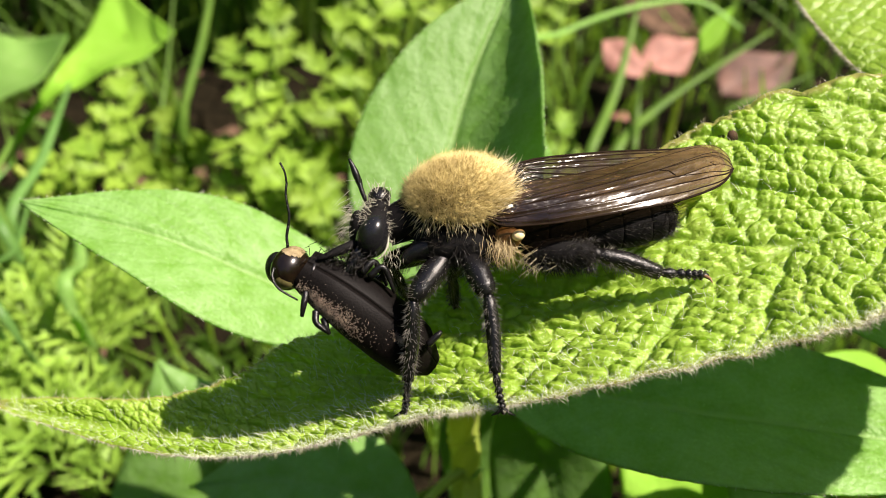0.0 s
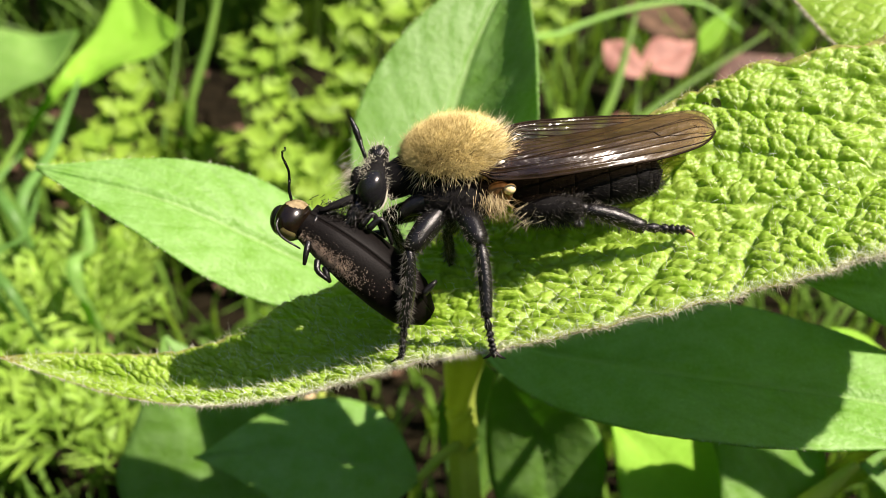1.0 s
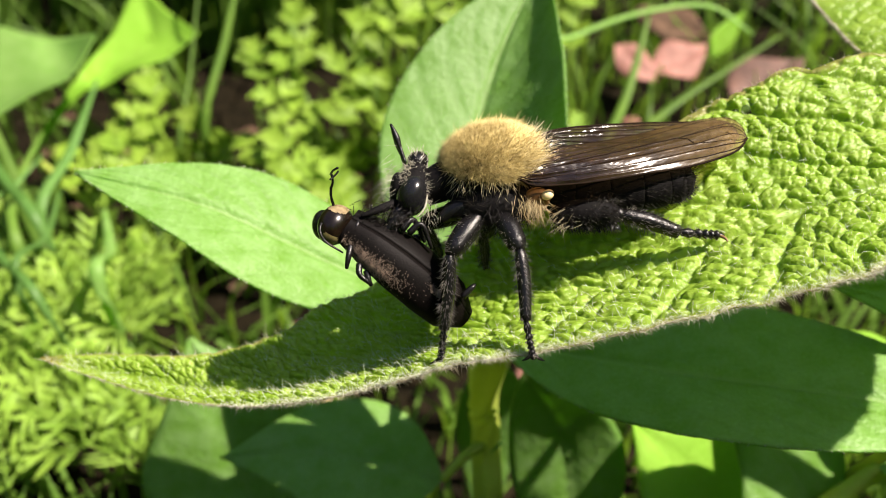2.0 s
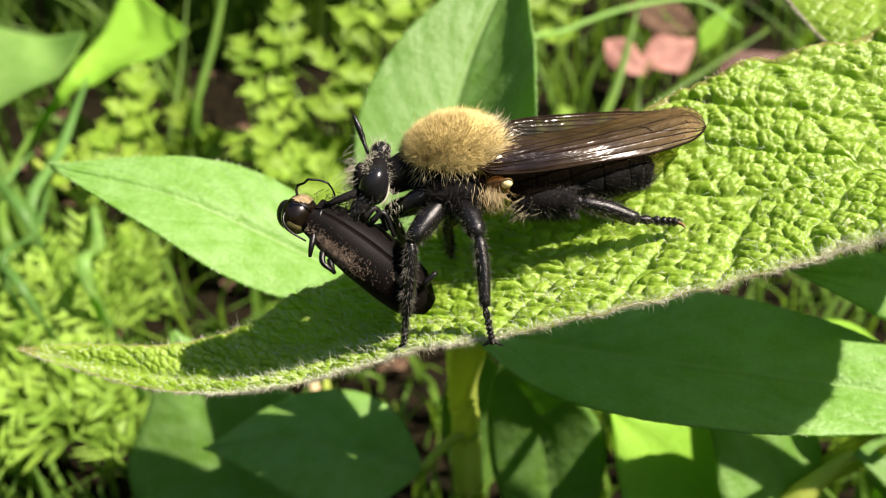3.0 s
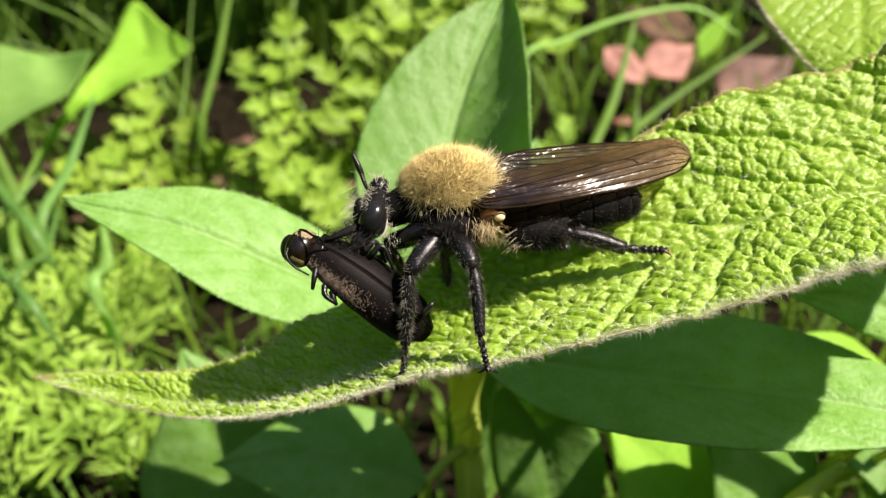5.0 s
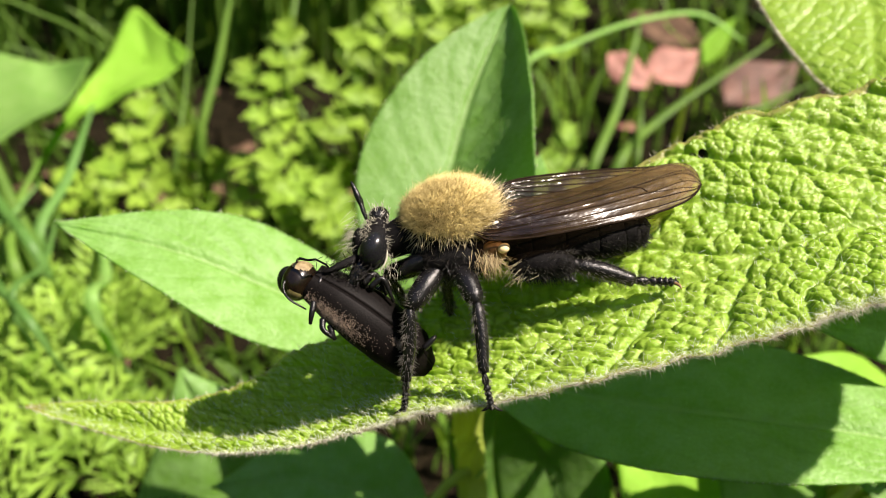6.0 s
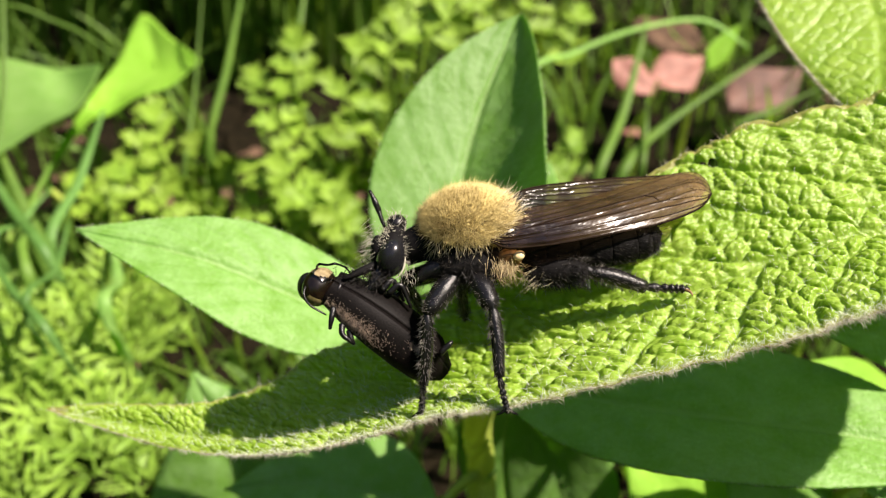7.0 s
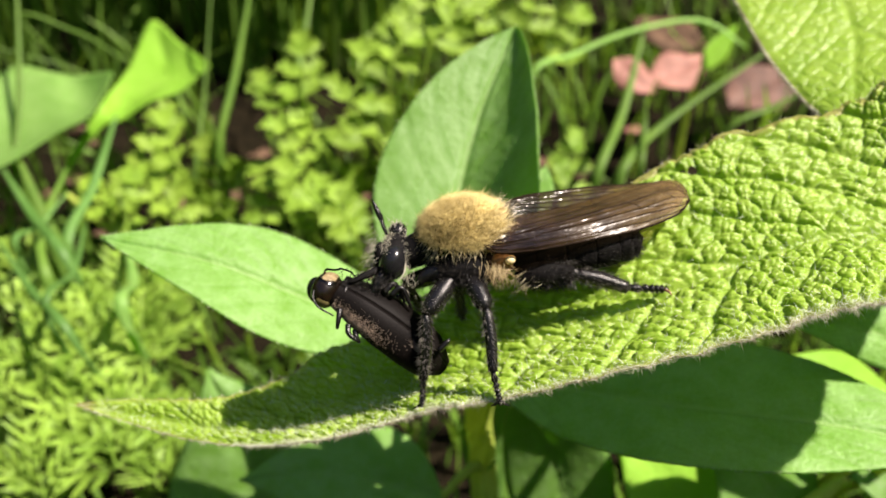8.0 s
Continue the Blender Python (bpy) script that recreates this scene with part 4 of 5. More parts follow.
def make_beetle():
    beetle = thing("beetle", (-0.024, 0.86, -0.149), "dark brown beetle with cream-marked collar, held by the fly", "beetle")
    path = [(-0.153, 0.868, -0.021), (-0.115, 0.872, -0.047), (-0.074, 0.88, -0.079), (-0.039, 0.892, -0.11), (-0.012, 0.902, -0.133)]
    face = unit((0.25, -0.85, 0.45))
    part("abdomen", tube(path, [0.018, 0.029, 0.035, 0.032, 0.010], 18, 24, 0.6, hint=face), BEETLE, beetle, "dark underside")
    rad = [0.024, 0.033, 0.038, 0.038, 0.034, 0.014]
    part("wing_case", shell(path, rad, -1.75, -0.0, face), BEETLE, beetle, "dark brown wing case")
    wc = part("wing_case", shell(path, rad, 0.0, 1.75, face), BEETLE, beetle, "dark brown wing case with copper scales")
    k = np.random.default_rng(5)
    P = spline(path, 200)
    T = unit(np.gradient(P, axis=0))
    V = unit(face - (T @ face)[:, None] * T)
    Uv = np.cross(T, V)
    R = np.interp(np.linspace(0, 1, 200), np.linspace(0, 1, 6), rad)
    n = 2600
    # one long dusted patch on the shoulder's edge, a small one further back
    far = k.uniform(size=n) < 0.1
    i = np.clip((np.where(far, k.normal(0.62, 0.025, n), k.normal(0.25, 0.10, n)) * 200).astype(int), 6, 190)
    a = np.clip(np.where(far, k.normal(0.35, 0.06, n), k.normal(1.18, 0.21, n) - 1.1 * np.clip(i / 200 - 0.25, 0, 1)), 0.05, 1.72)
    pos = P[i] + (np.sin(a)[:, None] * Uv[i] + 0.75 * np.cos(a)[:, None] * V[i]) * R[i][:, None] * 1.005
    out = np.sin(a)[:, None] * Uv[i] + np.cos(a)[:, None] * V[i]
    part("copper_dusting", hairs(pos, out * 0.6 + T[i] * 0.9 + 0.7 * k.normal(size=(n, 3)), k.uniform(0.001, 0.003, n), 0.00034), COPPER, wc, "glinting copper scales", kind="stuff")
    c = np.array((-0.167, 0.866, -0.021))
    t0 = unit(np.array(path[1]) - np.array(path[0]))
    ax = [t0 * 0.021, unit(np.cross(t0, face)) * 0.0255, face * 0.02]
    collar = part("collar", ball(c, *ax, 36, 22), COLLAR, beetle, "glossy dark brown collar with cream edges")

    def cap(way, size):
        v, f = ball(c, *[a * 1.025 for a in ax], 72, 44)
        rag = np.array([noise.noise(Vector(p * 110)) for p in v - c])
        near = unit(v - c) @ unit(way) + 0.06 * rag > size
        return v, [q for q in f if all(near[list(q)])]

    part("cream_patch", cap((0.2, -0.25, 0.95), 0.80), CREAM, collar)
    part("pale_rim", cap((-0.3, -0.55, -0.78), 0.86), RIM_PALE, collar, "pale yellow-green rim")
    part("neck_ring", tube([(-0.138, 0.862, -0.01), (-0.141, 0.852, -0.024), (-0.153, 0.858, -0.038)], [0.002, 0.0035, 0.002], 8, 8), BLACK, beetle)
    part("head", ball((-0.182, 0.872, -0.021), (0.014, 0, 0), (0, -0.004, 0.018), (0, 0.014, 0.004), 18, 12), BLACK, beetle, "black head bent under the collar")
    for q, pts in enumerate(([(-0.147, 0.85, -0.046), (-0.149, 0.845, -0.06), (-0.151, 0.846, -0.072)], [(-0.137, 0.852, -0.067), (-0.136, 0.848, -0.079), (-0.125, 0.85, -0.089)],
                             [(-0.129, 0.856, -0.075), (-0.126, 0.854, -0.086), (-0.123, 0.856, -0.092)], [(-0.08, 0.862, -0.03), (-0.065, 0.862, -0.02), (-0.053, 0.868, -0.048)],
                             [(-0.088, 0.862, -0.026), (-0.075, 0.866, -0.014), (-0.062, 0.875, -0.04)], [(-0.016, 0.86, -0.104), (-0.006, 0.86, -0.094), (-0.002, 0.862, -0.09)])):
        part("leg", tube(pts, [0.0042, 0.0036, 0.0022], 8, 10), BLACK, beetle)
    # an added far leg, placed to stop sun reaching the leaf between beetle and fly
    part("leg", tube([(-0.112, 0.892, -0.05), (-0.086, 0.92, -0.038), (-0.055, 0.93, -0.03)], [0.0075, 0.007, 0.004], 8, 10), BLACK, beetle, "far leg added under the fly to block a gap of sunlight")
    # the lower feeler lies along the collar
    part("feeler", tube([(-0.18, 0.842, -0.02), (-0.181, 0.838, -0.03), (-0.173, 0.834, -0.042), (-0.154, 0.836, -0.054)], [0.0016, 0.0016, 0.0015, 0.001], 6, 14), BLACK, beetle)
    # the raised feeler in four joints, each about its own root
    root = np.array((-0.169, 0.86, 0.002))
    joints = []
    for q in range(4):
        a, b = root + np.array((0, 0, FEELER_STEP * q)), root + np.array((0, 0, FEELER_STEP * (q + 1)))
        r = 0.0018 - 0.0002 * q
        bow = np.array((0.0016 if q % 2 else -0.0014, 0, 0))
        joints.append(part("feeler_joint", tube([a, (a + b) / 2 + bow, b], [r, r * 0.9, r * 0.95], 7, 9), BLACK, beetle, at=a))
    return beetle, joints


FEELER_STEP = 0.0232
BEETLE_THING, FEELER = make_beetle()

# ---- herbs of the background ----
def leaflet(base, tip, side, half, lobes, fold=0.25, curl=0.1, thin=1.0, rake=1.4):
    """A deeply cut leaflet: pointed lobes in pairs along a fine midrib, and one at the end."""
    base, tip = np.asarray(base, float), np.asarray(tip, float)
    tan = unit(tip - base)
    s = unit(np.asarray(side, float) - (tan @ np.asarray(side, float)) * tan)
    nor = np.cross(tan, s)
    nor = nor * np.sign(nor @ UP + 1e-6)
    L = np.linalg.norm(tip - base)
    pairs = int(lobes)
    t = np.linspace(0, 0.86, 2 * pairs + 1)
    mids = base + (tip - base) * t[:, None] + nor * (curl * L * (t - t * t) * 2)[:, None]
    vs = list(mids)
    fs = []
    m = len(mids)
    end = len(vs)
    vs.append(tip)
    ends = []
    for sg in (-1, 1):
        valley = []
        for p in range(pairs + 1):
            valley.append(len(vs))
            vs.append(mids[2 * p] + s * sg * half * (0.10 if 0 < p < pairs else 0.05))
        for p in range(pairs):
            f = t[2 * p + 1]
            ln = half * (1.3 - 0.8 * f) * (0.75 if p == 0 else 1)
            way = unit(tan * rake + s * sg + nor * fold)
            q = unit(np.cross(nor, way)) * sg
            n = len(vs)
            c = mids[2 * p + 1]
            wd = thin * L * 0.86 / pairs
            for a, b in ((0.14, -0.15), (0.42, -0.42), (0.74, -0.32), (1.0, 0.0), (0.74, 0.32), (0.42, 0.42), (0.14, 0.15)):
                vs.append(c + way * a * ln + q * b * wd + nor * 0.05 * ln * abs(b))
            ring = [2 * p, valley[p], *range(n, n + 7), valley[p + 1], 2 * p + 2]
            fs.extend([(2 * p + 1, ring[k], ring[k + 1]) for k in range(len(ring) - 1)])
        ends.append(valley[-1])
    n = len(vs)
    for sg in (-1, 1):
        vs.append(tip - tan * L * 0.07 + s * sg * half * 0.28 + nor * 0.04 * L)
    fs.extend([(m - 1, ends[0], n), (m - 1, n, end), (m - 1, end, n + 1), (m - 1, n + 1, ends[1])])
    return np.array(vs), fs


def lobed_leaflet(base, tip, side, half, lobes, fold=0.25, curl=0.1, seed=0):
    """A leaflet whose margin is cut deep into pointed lobes that rake forwards, with a sunken midrib."""
    base, tip = np.asarray(base, float), np.asarray(tip, float)
    k = np.random.default_rng(seed)
    tan = unit(tip - base)
    s = unit(np.asarray(side, float) - (tan @ np.asarray(side, float)) * tan)
    nor = np.cross(tan, s)
    nor = nor * np.sign(nor @ UP + 1e-6)
    L = np.linalg.norm(tip - base)
    # margin: (along, out) from the base over each lobe's shoulder, tip and notch
    edge = [(0.0, 0.02)]
    for p in range(lobes):
        f0, f1 = 0.06 + 0.74 * p / lobes, 0.06 + 0.74 * (p + 1) / lobes
        w = (1.15 - 0.75 * f0) * (0.8 if p == 0 else 1.0) * k.uniform(0.85, 1.15)
        d = f1 - f0
        edge += [(f0 + 0.05 * d, 0.28 * w), (f0 + 0.45 * d, 0.66 * w), (f0 + 1.0 * d, 0.98 * w), (f0 + 1.4 * d, 1.12 * w), (f0 + 1.15 * d, 0.66 * w), (f1, 0.26 * w)]
    edge += [(0.88, 0.30), (0.96, 0.20)]
    vs, fs = [], []
    for f, o in edge:
        m = base + tan * L * f + nor * curl * L * (f - f * f) * 2
        for sg in (-1, 0, 1):
            vs.append(m + s * sg * o * half + nor * (fold * abs(sg) * o * half - 0.04 * L * (sg == 0)))
    vs.append(tip)
    for i in range(len(edge) - 1):
        for j in (0, 1):
            fs.append((3 * i + j, 3 * i + j + 1, 3 * i + j + 4, 3 * i + j + 3))
    e = 3 * (len(edge) - 1)
    fs += [(e, e + 1, e + 3), (e + 1, e + 2, e + 3)]
    return np.array(vs), fs


def make_lacy(base, tip, side, size, pairs, lobes, slim, seed, mat, label, fine=1.0):
    """A lacy leaf: a stalk from the soil, a rachis, leaflets in pairs and one at the end."""
    k = np.random.default_rng(seed)
    base, tip = np.array(base, float), np.array(tip, float)
    under = W(base)
    foot = ug(under[0] / METRES + k.uniform(-0.15, 0.15), under[1] / METRES + k.uniform(0.0, 0.3))
    plant = thing("lacy_herb", foot, label, "herb", "lacy herbs in the background")
    part("stalk", tube([foot, (foot + base) / 2 + k.normal(size=3) * 0.04, base, (base + tip) / 2, tip], [fine * r for r in (0.009, 0.008, 0.006, 0.005, 0.0025)], 6, 18), mat, plant)
    d = tip - base
    s = unit(np.asarray(side, float) - (unit(d) @ np.asarray(side, float)) * unit(d))
    for i in range(pairs):
        f = 0.1 + 0.75 * i / max(pairs - 1, 1)
        ln = size * (1.0 - 0.45 * f) * k.uniform(0.85, 1.15)
        for sg in (-1, 1):
            a = base + d * f
            w = unit(unit(d) * (0.75 if fine == 1 else 1.0) + s * sg) + k.normal(size=3) * (0.16 if fine == 1 else 0.25)
            across = unit(d) + 0.2 * k.normal(size=3)
            bend, curl = k.uniform(0.1, 0.4), k.uniform(-0.2, 0.3)
            vf = lobed_leaflet(a, a + w * ln, across, ln * slim, lobes, bend, curl, seed + 7 * i) if fine == 1 else leaflet(a, a + w * ln, across, ln * slim, lobes, bend, curl, 0.4)
            part("leaflet", vf, mat, plant)
    ends = (base + d * 0.85, tip + unit(d) * size * 0.6, s + 0.2 * k.normal(size=3), size * slim, lobes, 0.25, 0.1)
    part("leaflet", lobed_leaflet(*ends, seed) if fine == 1 else leaflet(*ends, 0.4), mat, plant)
    return plant


LACY = [
    ((-1.346, 2.95, 0.105), (-1.421, 3.05, 0.345), 0.13), ((-1.284, 2.95, 0.332), (-1.237, 3.05, 0.624), 0.14), ((-1.184, 2.95, 0.079), (-1.171, 3.05, 0.339), 0.14), ((-0.792, 2.95, 0.162), (-0.791, 3.05, 0.33), 0.13),
    ((-0.655, 2.95, 0.113), (-0.603, 3.05, 0.278), 0.13), ((-0.519, 2.95, 0.088), (-0.509, 3.05, 0.288), 0.14), ((-0.67, 2.95, 0.546), (-0.807, 3.05, 0.753), 0.15), ((-0.622, 2.95, 0.658), (-0.65, 3.05, 0.902), 0.15),
    ((-0.44, 2.95, 0.63), (-0.356, 3.05, 0.87), 0.15), ((-0.489, 2.95, 0.45), (-0.409, 3.05, 0.602), 0.14), ((-0.72, 2.95, 0.296), (-0.837, 3.05, 0.401), 0.12), ((-0.278, 2.95, 0.785), (-0.166, 3.05, 1.017), 0.15),
    ((-0.391, 2.95, 0.788), (-0.261, 3.05, 0.949), 0.14), ((-0.117, 2.95, 0.871), (0.045, 3.05, 1.057), 0.15), ((-1.414, 2.95, 0.221), (-1.553, 3.05, 0.348), 0.12),
    ((-0.537, 2.95, 0.45), (-0.747, 3, 0.561), 0.13), ((-0.544, 2.85, 0.213), (-0.681, 2.9, 0.37), 0.14), ((-0.41, 2.8, 0.104), (-0.479, 2.85, 0.255), 0.13),
    ((-1.117, 2.9, 0.398), (-1.221, 3, 0.603), 0.12), ((-1.063, 2.75, 0.215), (-1.26, 2.8, 0.347), 0.13), ((-0.991, 2.5, -0.139), (-1.058, 2.55, -0.008), 0.10),
    ((0.457, 3.2, 0.266), (0.499, 3.3, 0.516), 0.13), ((0.523, 3.6, 0.904), (0.611, 3.8, 1.231), 0.14),
    ((-0.264, 3.1, 0.408), (-0.127, 3.2, 0.702), 0.13), ((0.331, 3.8, 1.152), (0.429, 3.9, 1.41), 0.14), ((-0.298, 3.6, 1.054), (-0.249, 3.7, 1.272), 0.14), ((-0.03, 3.35, 0.93), (0.125, 3.45, 1.183), 0.14),
]
for q, (b, t, size) in enumerate(LACY):
    make_lacy(b, t, (1, 0.3, 0.25), size * 1.0, 3, 2, 0.36, 100 + q, LEAF_LACY, "lacy yellow-green herb leaf in sunlight, on a thin stalk")
kl = np.random.default_rng(41)
for q in range(46):
    y = kl.uniform(2.3, 6.0)
    x = kl.uniform(-0.72, 0.62) * y
    if x > 0.14 * y or (x < -0.05 * y and y > 3.3):
        continue
    b = ug(x, y) + UP * kl.uniform(0.1, 0.42)
    make_lacy(b, b + unit(UP * 0.6 + kl.normal(size=3) * 0.5) * 0.22, (1, 0.3, 0.25), kl.uniform(0.10, 0.15), 3, 2, 0.36, 300 + q, LEAF_LACY, "lacy yellow-green herb leaf growing low among grass")
FEATHERY = [
    ((-1.063, 2.2, -0.349), (-1.196, 2.3, -0.123)), ((-0.98, 2.2, -0.333), (-1, 2.25, -0.172)), ((-1.232, 2.2, -0.381), (-1.354, 2.3, -0.225)), ((-1.168, 2.35, -0.268), (-1.401, 2.45, -0.131)),
    ((-0.958, 2, -0.558), (-1.082, 2.1, -0.443)), ((-1.009, 2.4, -0.276), (-1.01, 2.5, -0.101)),
    ((-1.188, 2.1, -0.481), (-1.133, 2.15, -0.392)), ((-1.307, 2.1, -0.425), (-1.434, 2.2, -0.313)),
    ((-1.505, 2.5, -0.133), (-1.621, 2.6, 0.038)), ((-1.14, 2.45, -0.207), (-1.18, 2.5, -0.043)), ((-1.355, 2.3, -0.294), (-1.292, 2.35, -0.178)),
    ((-1.151, 1.95, -0.662), (-1.211, 2, -0.524)), ((-0.879, 2.05, -0.627), (-0.916, 2.1, -0.497)), ((-1.043, 2.1, -0.544), (-0.985, 2.15, -0.425)),
]
for q, (b, t) in enumerate(FEATHERY):
    make_lacy(b, t, (1, 0.3, 0.2), 0.20, 4, 3, 0.6, 200 + q, LEAF_FEATHER, "feathery fine-cut green herb leaf near the soil", 0.5)


def make_grass():
    k = np.random.default_rng(17)
    vs, fs, n = [], [], 0
    for i in range(3800):
        y = 0.9 + 7.1 * k.uniform() ** 1.3
        x = k.uniform(-1.2, 1.2) * (0.75 * y + 0.6)
        hgt = k.uniform(0.15, 0.45) * (1.0 if y < 3 else 1.7)
        if abs(x) < 0.6 and y < 2.2:
            hgt *= 0.6
        sparse = k.uniform()
        if 0.1 * y < x < 0.55 * y and 2.4 < y < 4.2 and sparse < 0.6:
            continue
        if (x < -0.12 * y and y > 3.0 and sparse < 0.45) or math.hypot(x + 1.0, y - 4.0) < 0.5:
            continue
        root = ug(x, y)
        lean = k.normal(size=3) * 0.35
        lean = lean - (lean @ UP) * UP
        pts = np.array([root, root + UP * hgt * 0.55 + lean * hgt * 0.3, root + UP * hgt * (0.85 + 0.2 * k.uniform()) + lean * hgt * 1.2])
        p = spline(pts, 7)
        s = unit(np.cross(UP, k.normal(size=3)))
        w = k.uniform(0.008, 0.02) * np.array([0.8, 1, 1, 0.9, 0.7, 0.4, 0.05])
        mid = p + np.cross(unit(p[-1] - p[0]), s) * 0.006
        vs.append(np.stack([p - s * w[:, None], mid, p + s * w[:, None]], 1).reshape(-1, 3))
        fs += [(n + a * 3 + b, n + a * 3 + b + 1, n + a * 3 + b + 4, n + a * 3 + b + 3) for a in range(6) for b in (0, 1)]
        n += 21
    ob = part("grass", (np.vstack(vs), fs), GRASS, kind="stuff")
    tagged(ob, "thin green grass blades growing from the soil", "grass")


make_grass()


def make_turf():
    """Low grass that covers the soil out of the way, to the sides and behind."""
    k = np.random.default_rng(19)
    vs, fs, n = [], [], 0
    for i in range(9000):
        a, r = k.uniform(0, 6.283), 2.2 + 60 * k.uniform() ** 2
        x, y = r * math.cos(a), r * math.sin(a)
        if y > 0.4 * abs(x) and r < 9:
            continue
        big = 0.5 + 0.06 * r
        root = ug(x, y)
        hgt = k.uniform(0.3, 0.8) * big
        lean = k.normal(size=3) * 0.35
        lean = lean - (lean @ UP) * UP
        p = spline([root, root + UP * hgt * 0.55 + lean * hgt * 0.3, root + UP * hgt * 0.95 + lean * hgt * 1.2], 5)
        s = unit(np.cross(UP, k.normal(size=3)))
        w = k.uniform(0.02, 0.05) * big * np.array([0.8, 1, 0.9, 0.6, 0.05])
        vs.append(np.stack([p - s * w[:, None], p + s * w[:, None]], 1).reshape(-1, 3))
        fs += [(n + q * 2, n + q * 2 + 1, n + q * 2 + 3, n + q * 2 + 2) for q in range(4)]
        n += 10
    tagged(part("turf", (np.vstack(vs), fs), GRASS, kind="stuff"), "low green grass covering the soil around", "grass")


make_turf()


def make_tall_grass():
    """A stand of tall grass added behind, whose unseen tops lean over to shade the soil beneath."""
    k = np.random.default_rng(77)
    vs, fs, n = [], [], 0
    for i in range(420):
        x, y = k.uniform(-3.6, -0.4), k.uniform(4.5, 7.0)
        root = ug(x, y)
        hgt = k.uniform(1.8, 3.4)
        lean = np.array((k.uniform(0.1, 0.7), 0, 0)) + k.normal(size=3) * 0.15
        lean = lean - (lean @ UP) * UP
        p = spline([root, root + UP * hgt * 0.5 + lean * hgt * 0.12, root + UP * hgt * 0.85 + lean * hgt * 0.5, root + UP * hgt * 0.9 + lean * hgt], 9)
        s = unit(np.cross(UP, k.normal(size=3)))
        w = k.uniform(0.03, 0.07) * np.array([0.3, 0.35, 0.45, 0.7, 1, 1, 0.9, 0.6, 0.05])
        vs.append(np.stack([p - s * w[:, None], p + np.cross(unit(p[-1] - p[0]), s) * 0.01, p + s * w[:, None]], 1).reshape(-1, 3))
        fs += [(n + q * 3 + b, n + q * 3 + b + 1, n + q * 3 + b + 4, n + q * 3 + b + 3) for q in range(8) for b in (0, 1)]
        n += 27
    tagged(part("tall_grass", (np.vstack(vs), fs), GRASS, kind="stuff"), "stand of tall dark green grass added to shade the soil", "grass")


make_tall_grass()


def make_meadow():
    """Unseen taller growth, added round the spot on all sides to close off the low sky."""
    k = np.random.default_rng(23)
    vs, fs, n = [], [], 0
    for i in range(5200):
        a, r = k.uniform(0, 6.283), k.uniform(17, 30) if i < 2600 else k.uniform(30, 80)
        root = ug(r * math.cos(a), r * math.sin(a) + 1)
        hgt = k.uniform(9, 19)
        lean = k.normal(size=3) * 0.3
        lean = lean - (lean @ UP) * UP
        p = spline([root, root + UP * hgt * 0.55 + lean * hgt * 0.3, root + UP * hgt + lean * hgt * 0.9], 7)
        s = unit(np.cross(UP, k.normal(size=3)))
        w = k.uniform(0.25, 0.6) * np.array([0.5, 0.9, 1, 1, 0.8, 0.5, 0.05])
        vs.append(np.stack([p - s * w[:, None], p + np.cross(unit(p[-1] - p[0]), s) * 0.1, p + s * w[:, None]], 1).reshape(-1, 3))
        fs += [(n + q * 3 + b, n + q * 3 + b + 1, n + q * 3 + b + 4, n + q * 3 + b + 3) for q in range(6) for b in (0, 1)]
        n += 21
    tagged(part("meadow", (np.vstack(vs), fs), GRASS, kind="stuff"), "unseen tall green growth added all around to block low sky", "meadow")


make_meadow()


def make_stalk(pts, r, label, width=0.0, mat=None):
    p = np.array(pts, float)
    w = W(p[0])
    foot = ug(w[0] / METRES, w[1] / METRES + 0.1)
    st = thing("grass_stalk", foot, label, "grass", "tall grass stalks")
    part("stalk", tube([foot, *p], [r] * (len(p)) + [r * 0.4], 8, 30, 0.5 if width else 1.0), mat or (GRASS if width else STEM), st)
    return st


make_stalk([(-1.157, 3.2, 0.362), (-1.135, 3.25, 0.731), (-1.11, 3.3, 1.235)], 0.009, "thin upright grass stalk", 0, GRASS)
make_stalk([(-1.055, 3.2, 0.456), (-0.972, 3.2, 0.861), (-0.897, 3.2, 1.244)], 0.018, "thick upright grass stalk", 0, GRASS)
make_stalk([(0.3, 3.2, 0.766), (0.506, 3.3, 0.906), (0.785, 3.35, 1.018), (1.095, 3.4, 1.067), (1.291, 3.4, 0.942)], 0.017, "arching pale grass blade", 1, LEAF_PALE)
make_stalk([(0.541, 3, 0.317), (0.698, 3.2, 0.64), (0.847, 3.4, 1.077)], 0.02, "single green grass blade rising from soil", 1)
make_stalk([(0.629, 3, 0.315), (0.861, 3.2, 0.566), (1.414, 3.4, 0.94)], 0.022, "leaning green grass blade", 1)
make_stalk([(1.117, 3.2, 0.515), (1.328, 3.2, 0.629), (1.492, 3.2, 0.708)], 0.016, "leaning pale grass blade", 1)
make_stalk([(0.717, 3, 0.336), (0.762, 3.1, 0.529), (0.769, 3.1, 0.666)], 0.012, "short green grass blade", 1)
make_stalk([(-1.768, 2.9, 0.321), (-1.821, 3, 0.76), (-1.886, 3.1, 1.276)], 0.014, "dark upright green grass stalk", 1)
make_stalk([(-1.314, 2.5, -0.097), (-1.482, 2.6, 0.134), (-1.648, 2.7, 0.404)], 0.03, "broad bright green grass blade", 1)
make_stalk([(-1.428, 2.5, -0.058), (-1.521, 2.6, 0.134), (-1.526, 2.8, 0.393)], 0.022, "broad bright green grass blade", 1)
